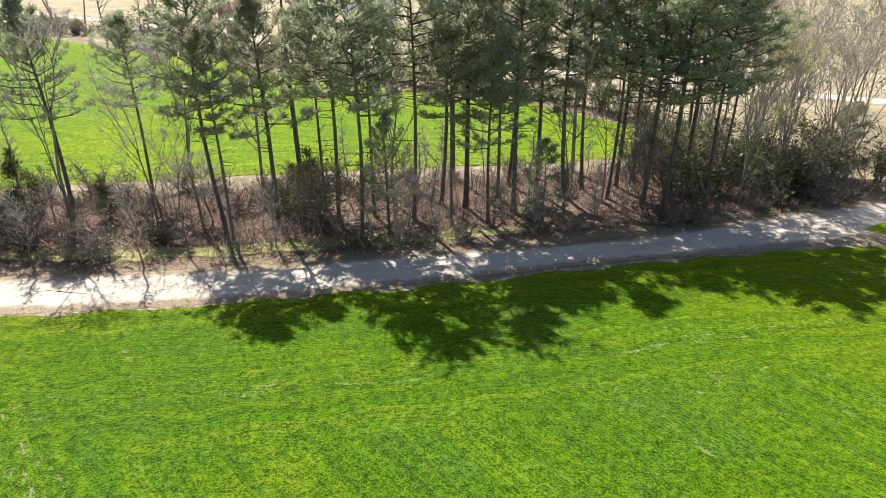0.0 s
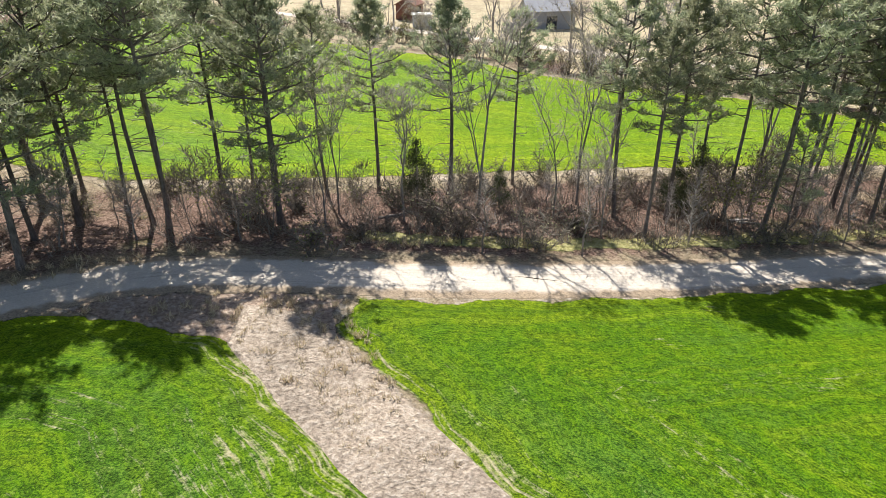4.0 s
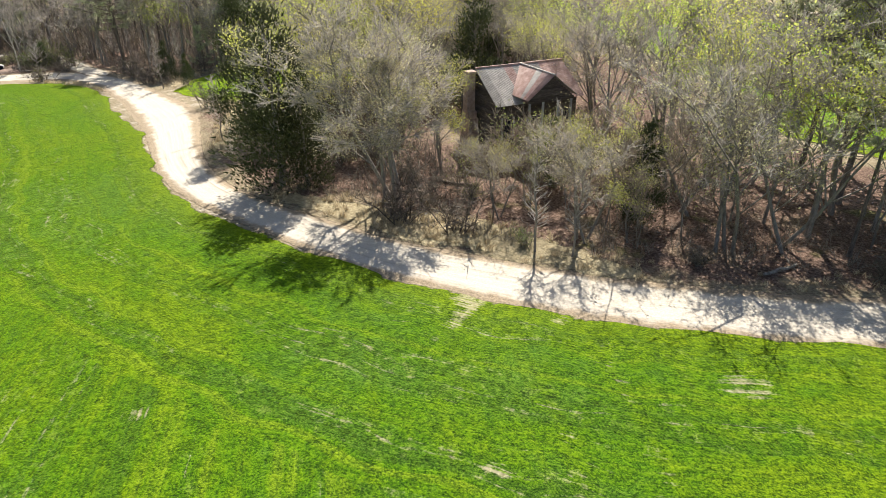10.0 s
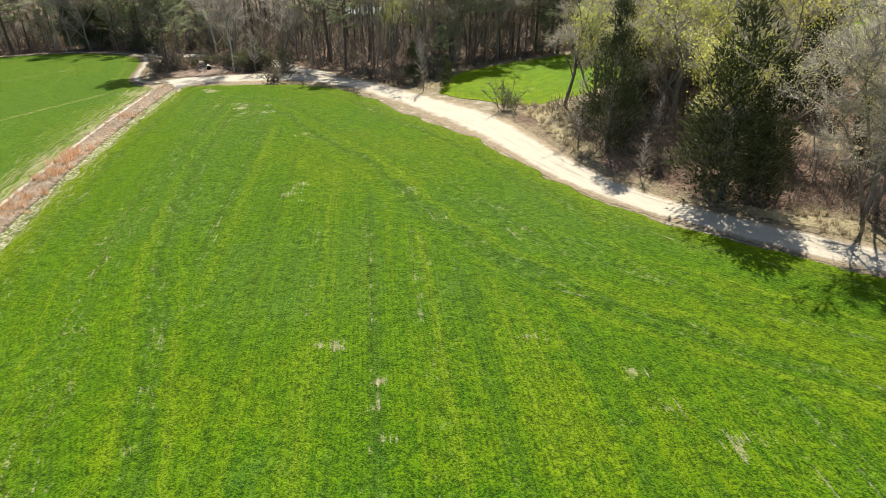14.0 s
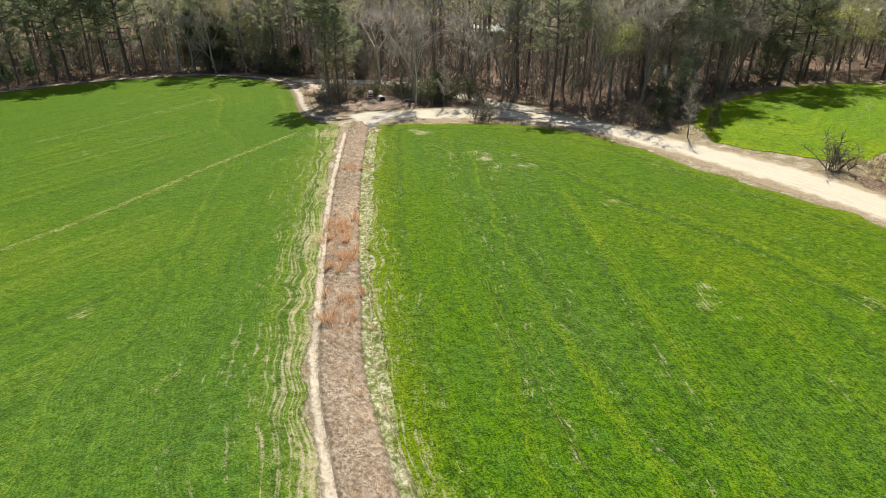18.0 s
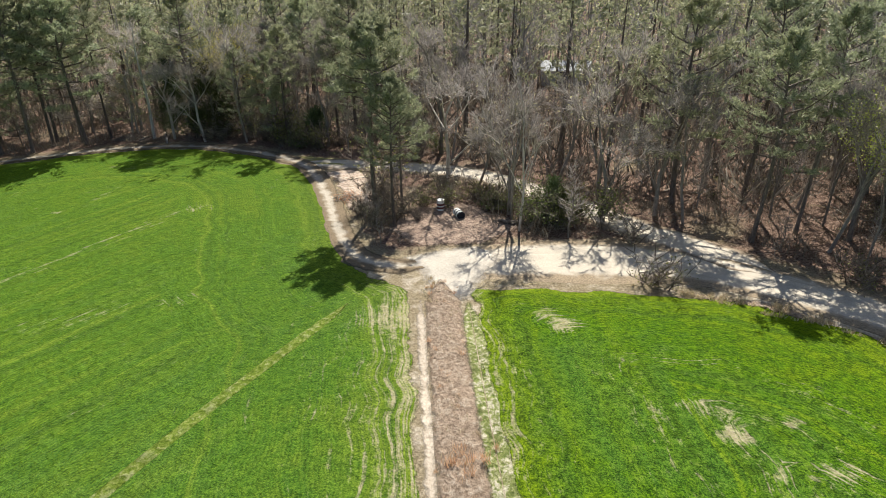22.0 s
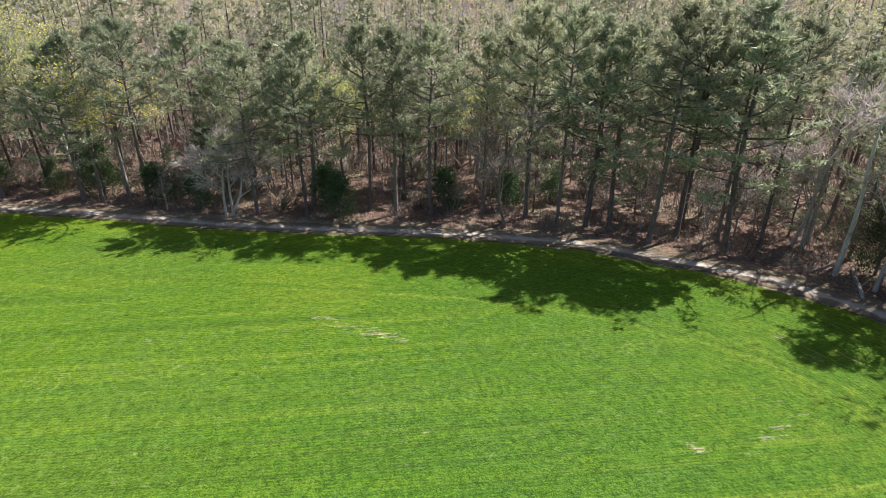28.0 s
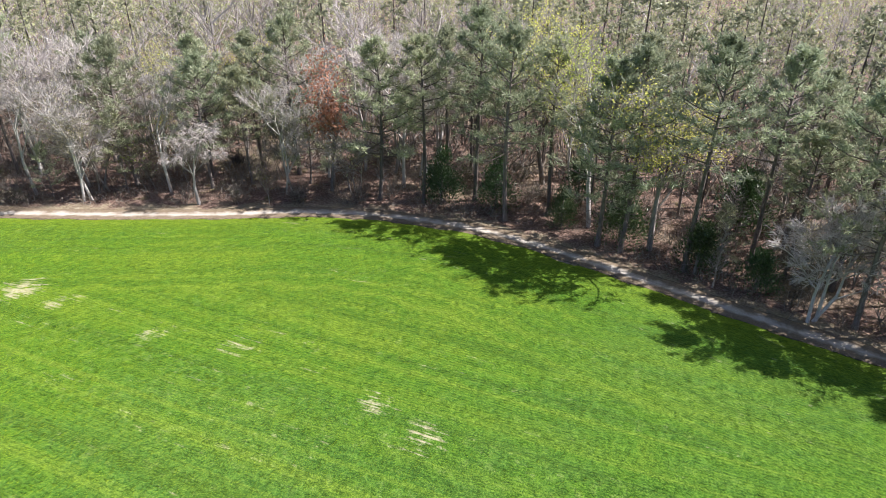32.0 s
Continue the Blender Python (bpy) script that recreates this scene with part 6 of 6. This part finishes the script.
def old_house():
    """A small abandoned house: ridge 7.3 m long, a cross gable over the porch, a chimney at one end."""
    base = 0.0
    root = thing("old_house", HOUSE_AT[0], HOUSE_AT[1], HOUSE_TURN, "abandoned grey board house with a rusty tin roof among trees", "house")
    g = float(gz(*HOUSE_AT))
    ridge, eave = 6.85 - g, 5.15 - g
    hl, hd = 3.55, 2.55
    floor = 0.55
    # local axes: x along the ridge, -y towards the road
    boards = 15
    for side in (-1, 1):
        s = Shape()
        y = side * (hd - 0.3)
        box(s, -hl + 0.3, hl - 0.3, y - 0.02, y + 0.02, floor, eave)
        w = part("wall", s, [OLD_WOOD], root)
        y = side * (hd - 0.25)
        for i in range(boards):
            z0 = floor + (eave - floor) * i / boards
            z1 = floor + (eave - floor) * (i + 1) / boards
            s = Shape()
            box(s, -hl + 0.25, hl - 0.25, y - 0.025 - 0.012 * (i % 2), y + 0.025 + 0.012 * (i % 2), z0, z1 - 0.012)
            part("board", s, [OLD_WOOD], w)
    for end in (-1, 1):
        s = Shape()
        x = end * (hl - 0.32)
        box(s, x - 0.02, x + 0.02, -hd + 0.35, hd - 0.35, floor, eave)
        w = part("gable_wall", s, [OLD_WOOD], root)
        x = end * (hl - 0.25)
        n = 24
        for i in range(n):
            z0 = floor + (ridge - 0.15 - floor) * i / n
            z1 = floor + (ridge - 0.15 - floor) * (i + 1) / n
            half = hd - 0.28 if z1 <= eave else (hd - 0.1) * (ridge - z1) / (ridge - eave)
            s = Shape()
            box(s, x - 0.025 - 0.012 * (i % 2), x + 0.025 + 0.012 * (i % 2), -half, half, z0, z1 - 0.012)
            part("board", s, [OLD_WOOD], w)
    s = Shape()
    box(s, -hl + 0.25, hl - 0.25, -hd + 0.25, hd - 0.25, floor - 0.12, floor)
    part("floor", s, [OLD_WOOD], root)
    for x in (-3.2, -1.6, 0, 1.6, 3.2):
        for y in (-2.2, 0, 2.2):
            s = Shape()
            box(s, x - 0.16, x + 0.16, y - 0.16, y + 0.16, -0.3, floor - 0.12)
            part("pier", s, [BRICK], root, "brick pier")

    # tin sheets, one by one, with ribs
    def sheet(a, b, c, d, mat):
        a, b, c, d = (Vector(p) for p in (a, b, c, d))
        nrm = (b - a).cross(d - a).normalized()
        s = Shape()
        ribs = 7
        cols = []
        for i in range(ribs * 2 + 1):
            t = i / (ribs * 2)
            off = nrm * (0.034 if i % 2 else 0.0)
            cols.append((a.lerp(b, t) + off, d.lerp(c, t) + off))
        for lo, hi in cols:
            s.v += [lo, hi, lo - nrm * 0.012, hi - nrm * 0.012]
        for i in range(len(cols) - 1):
            k = 4 * i
            s.f += [(k, k + 4, k + 5, k + 1), (k + 2, k + 3, k + 7, k + 6), (k, k + 2, k + 6, k + 4), (k + 1, k + 5, k + 7, k + 3)]
            s.m += [0] * 4
        return part("tin_sheet", s, [mat], root, "rusty tin sheet" if mat is TIN_RUST else "")
    r = random.Random(3)
    n = 10
    slope = (ridge - eave) / hd
    gable_half, out = 1.95, 4.1
    for i in range(n):
        x0, x1 = -hl + 2 * hl * i / n, -hl + 2 * hl * (i + 1) / n
        low = 0.35
        for side in (-1, 1):
            y1 = side * (hd + low)
            z1 = eave - slope * low
            if side < 0:
                # the slope towards the porch stops at the valley
                a, b = (x0, y1, z1), (x1, y1, z1)
                mat = TIN_RUST if i in (3, 8, 9) or (i > 6 and r.random() < 0.6) else TIN_GREY
                sheet(a, b, (x1, 0, ridge), (x0, 0, ridge), mat)
            else:
                sheet((x1, y1, z1), (x0, y1, z1), (x0, 0, ridge), (x1, 0, ridge), r.choice((TIN_GREY, TIN_RUST)))
    gslope = 0.74
    ze = ridge - 0.06 - gslope * gable_half
    n = 6
    lift = 0.05
    for i in range(n):
        t0, t1 = i / n, (i + 1) / n
        for side in (-1, 1):
            # from the valley out to the porch front
            def at(t, edge):
                y_in = 0.0 if not edge else -(ridge - ze) / slope * 0.98
                y = y_in + (-out - y_in) * t
                return (side * gable_half, y, ze + lift) if edge else (0, y, ridge + lift - 0.04)
            quad = [at(t0, True), at(t1, True), at(t1, False), at(t0, False)]
            if side > 0:
                quad = [quad[1], quad[0], quad[3], quad[2]]
            sheet(*quad[:2], *quad[2:], TIN_RUST if r.random() < 0.75 else TIN_GREY)
    s = Shape()
    s.tube([(-hl, 0, ridge + 0.03), (hl, 0, ridge + 0.03)], [0.07, 0.07], 6)
    part("ridge_cap", s, [TIN_RUST], root, "dark ridge cap")
    s = Shape()
    s.tube([(0, 0, ridge + 0.06), (0, -out, ridge + 0.02)], [0.06, 0.06], 6)
    part("ridge_cap", s, [TIN_GREY], root)
    # porch gable front, posts and deck
    m = 9
    for i in range(m):
        z0 = ze + (ridge - 0.12 - ze) * i / m
        z1 = ze + (ridge - 0.12 - ze) * (i + 1) / m
        half = gable_half * (ridge - 0.1 - z1) / (ridge - ze) + 0.05
        s = Shape()
        box(s, -half, half, -out + 0.22, -out + 0.28, z0, z1 - 0.015)
        part("gable_board", s, [OLD_WOOD], root)
    s = Shape()
    box(s, -1.8, 1.8, -out + 0.2, -out + 0.32, ze - 0.18, ze)
    part("porch_beam", s, [OLD_WOOD], root)
    for x in (-1.65, -0.6, 0.6, 1.65):
        s = Shape()
        box(s, x - 0.06, x + 0.06, -out + 0.2, -out + 0.32, floor, ze - 0.18)
        part("porch_post", s, [GREY_SIDING], root, "grey porch post")
    s = Shape()
    box(s, -1.9, 1.9, -out, -hd + 0.2, floor - 0.1, floor)
    part("porch_deck", s, [OLD_WOOD], root)
    # door and windows: near-black slabs paint the shade inside the openings
    for x, w, z0, z1, nm in ((0, 0.45, floor, floor + 2.0, "door"), (-2.3, 0.4, floor + 0.7, floor + 2.1, "window"), (2.3, 0.4, floor + 0.7, floor + 2.1, "window")):
        s = Shape()
        box(s, x - w, x + w, -hd + 0.17, -hd + 0.26, z0, z1)
        d = part(nm, s, [NAVY_AND_SHADE], root, "dark slab for the shade in an empty opening")
        s = Shape()
        for a, b in ((x - w - 0.1, x - w), (x + w, x + w + 0.1)):
            box(s, a, b, -hd + 0.13, -hd + 0.24, z0, z1 + 0.1)
        part("frame", s, [GREY_SIDING], d)
    # chimney with shoulders
    s = Shape()
    for z0, z1, w, dp in ((-0.3, 2.4, 0.6, 0.36), (2.4, 2.9, 0.45, 0.33), (2.9, ridge - 0.25, 0.28, 0.3), (ridge - 0.25, ridge - 0.1, 0.34, 0.34)):
        box(s, -hl - 0.72, -hl - 0.72 + 2 * dp, -w, w, z0, z1)
    part("chimney", s, [BRICK], root, "dark brick chimney with stepped shoulders")


old_house()


def drum(x, y, lying, paint, turn, label):
    """A steel drum with rolling hoops, painted in bands."""
    s = Shape()
    prof = []
    for i in range(25):
        z = 0.88 * i / 24
        r = 0.29 + (0.012 if i in (0, 8, 16, 24) else 0.0)
        prof.append((z, r))
    n = 20
    for z, r in prof:
        s.v += [Vector((r * math.cos(6.2832 * a / n), r * math.sin(6.2832 * a / n), z)) for a in range(n)]
    for i in range(24):
        band = (i // 4) % 2 if lying else (1 if 6 <= i < 10 or 13 <= i < 17 or i < 2 else 0)
        for a in range(n):
            s.f.append((i * n + a, i * n + (a + 1) % n, (i + 1) * n + (a + 1) % n, (i + 1) * n + a))
            s.m.append(band)
    root = thing("steel_drum", x, y, turn, label, "steel drum")
    body = part("body", s, [WHITE_PAINT, paint], root, "", False)
    for z, mat in ((0.012, paint), (0.855, paint if lying else WHITE_PAINT)):
        lid = Shape()
        lid.v = [Vector((0.275 * math.cos(6.2832 * a / n), 0.275 * math.sin(6.2832 * a / n), zz)) for zz in (z, z + 0.012) for a in range(n)]
        lid.f = [tuple(range(n - 1, -1, -1)), tuple(range(n, 2 * n))] + [(a, (a + 1) % n, n + (a + 1) % n, n + a) for a in range(n)]
        lid.m = [0] * len(lid.f)
        part("lid", lid, [mat], root)
    if lying:
        root.matrix_world = Matrix.Translation((x, y, float(gz(x, y)) + 0.285)) @ Matrix.Rotation(turn, 4, "Z") @ Matrix.Rotation(radians(90), 4, "Y")
    return root


drum(-155.75, 28.05, False, MAROON, 0.3, "white steel drum with dark red bands, standing")
drum(-154.2, 27.9, True, NAVY_AND_SHADE, -0.55, "steel drum with black and white stripes, lying on its side")


def far_shed(x, y, turn):
    root = thing("shed", x, y, turn, "small white metal shed in the dry pasture", "shed")
    s = Shape()
    box(s, -1.6, 1.6, -1.3, 1.3, 0, 2.2)
    part("body", s, [WHITE_PAINT], root)
    s = Shape()
    box(s, -1.75, 1.75, -1.45, 1.45, 2.2, 2.32)
    part("roof", s, [WHITE_PAINT], root)
    s = Shape()
    box(s, 0.3, 1.1, -1.33, -1.3, 0.05, 1.9)
    part("door", s, [GREY_SIDING], root, "grey door")


def far_barn(x, y, turn, w, d, h, wall, roof, label, name="barn"):
    root = thing(name, x, y, turn, label, name)
    s = Shape()
    box(s, -w, w, -d, d, 0, h)
    part("wall", s, [wall], root)
    s = Shape()
    rise = d * 0.6
    for side in (-1, 1):
        n = len(s.v)
        s.v += [Vector(p) for p in ((-w - 0.3, side * (d + 0.3), h - 0.1), (w + 0.3, side * (d + 0.3), h - 0.1), (w + 0.3, 0, h + rise), (-w - 0.3, 0, h + rise))]
        s.v += [v + Vector((0, 0, 0.12)) for v in s.v[n:n + 4]]
        for f in ((0, 1, 2, 3), (4, 5, 6, 7), (0, 1, 5, 4), (1, 2, 6, 5), (2, 3, 7, 6), (3, 0, 4, 7)):
            s.f.append(tuple(n + i for i in f))
            s.m.append(0)
    part("roof", s, [roof], root)
    for e in (-1, 1):
        s = Shape()
        n = 0
        s.v += [Vector(p) for p in ((e * w, -d, h), (e * w, d, h), (e * w, 0, h + rise), (e * (w - 0.1), -d, h), (e * (w - 0.1), d, h), (e * (w - 0.1), 0, h + rise))]
        s.f += [(n, n + 1, n + 2), (n + 3, n + 5, n + 4), (n, n + 2, n + 5, n + 3), (n + 1, n + 4, n + 5, n + 2)]
        s.m += [0] * 4
        part("gable", s, [wall], root)
    # a near-black slab paints the shade inside the doorway
    s = Shape()
    box(s, -0.9, 0.9, -d - 0.05, -d, 0, min(2.2, h))
    part("door", s, [NAVY_AND_SHADE], root, "dark slab for the shade inside the doorway")


far_shed(-34.0, 112.5, 0.1)
far_barn(-37.2, 122.0, 1.3, 2.2, 1.8, 2.6, RED_ROOF, RED_ROOF, "small red-brown board barn by the dry pasture")
far_barn(-12.5, 119.0, 0.2, 4.2, 3.0, 3.0, GREY_SIDING, GREY_SIDING, "grey board house at the pasture's edge", "farmhouse")

far_barn(-168.6, 75.6, 0.54, 3.2, 1.6, 2.1, GREY_SIDING, WHITE_ROOF, "low blue-grey shed with a white metal roof deep in the wood", "shed")


def log(x, y, length, radius, turn, material, label, name="fallen_log"):
    """A weathered length of trunk with broken ends and a stub or two."""
    r = random.Random(int(abs(x * 10)))
    s = Shape()
    n = 7
    pts = [Vector((length * (i / (n - 1) - 0.5), r.gauss(0, 0.03), radius * 0.8 + r.gauss(0, 0.015))) for i in range(n)]
    s.tube(pts, [radius * k for k in (0.75, 0.95, 1.0, 0.97, 0.9, 0.8, 0.55)], 7)
    k = len(s.v)
    s.f += [tuple(range(6, -1, -1)), tuple(range(k - 7, k))]
    s.m += [0, 0]
    for _ in range(3):
        o = pts[r.randint(1, n - 2)]
        d = aim(r.uniform(0, 6.28), r.uniform(0.3, 1.2))
        s.tube([o, o + d * r.uniform(0.25, 0.7)], [radius * 0.35, radius * 0.15], 4)
    ob = new(name, s.mesh(name, [material], False))
    ob.matrix_world = Matrix.Translation((x, y, float(gz(x, y)) + 0.02)) @ Matrix.Rotation(turn, 4, "Z")
    return tagged(ob, label, "log")


log(-5.6, 38.2, 1.9, 0.10, 0.1, PALE_BARK, "pale barkless log lying under the pines")
log(-5.2, 37.8, 1.6, 0.08, -0.15, PALE_BARK, "pale barkless log lying under the pines")
log(-194.3, 30.0, 4.2, 0.13, 2.6, PALE_BARK, "long pale fallen trunk beside the track")
log(-196.6, 29.2, 2.6, 0.10, 1.9, GREY_BARK, "grey fallen trunk beside the track")
log(-149.7, 28.5, 2.2, 0.16, 0.4, PINE_BARK, "dark fallen log near the drums")
log(-206.9, 4.6, 1.8, 0.06, 0.8, PALE_BARK, "small pale fallen limb by the track")
log(-158.0, 25.7, 2.4, 0.08, 1.1, GREY_BARK, "grey fallen limb under the pines")
log(-77.3, 18.6, 2.6, 0.10, 0.2, PINE_BARK, "dark fallen limb in front of the house")
log(-59.0, 17.8, 2.2, 0.09, 1.0, GREY_BARK, "grey fallen limb under the trees")
log(-28.0, 35.5, 2.5, 0.09, 0.5, GREY_BARK, "grey fallen limb in the tree belt")


def brush_pile(x, y, size, material, label):
    r = random.Random(8)
    s = Shape()
    for _ in range(60):
        a = r.uniform(0, 6.28)
        p = Vector((r.gauss(0, size * 0.4), r.gauss(0, size * 0.4), r.uniform(0.02, 0.3)))
        d = aim(a, r.uniform(-0.1, 0.5))
        s.tube([p - d * 0.4, p + d * r.uniform(0.3, 0.9)], [0.025, 0.012], 3)
    for _ in range(260):
        s.leaf(Vector((r.gauss(0, size * 0.45), r.gauss(0, size * 0.45), abs(r.gauss(0, 0.22)))), 0.14, r, 1)
    ob = new("brush_pile", s.mesh("brush_pile", [GREY_BARK, material]))
    ob.matrix_world = Matrix.Translation((x, y, float(gz(x, y))))
    return tagged(ob, label, "brush pile", kind="stuff")


brush_pile(-163.7, 26.4, 1.1, RUST_LEAF, "pile of cut branches with rust-brown leaves")
brush_pile(-198.0, 27.6, 1.5, BRUSH, "tangled pile of grey cut branches beside the track")
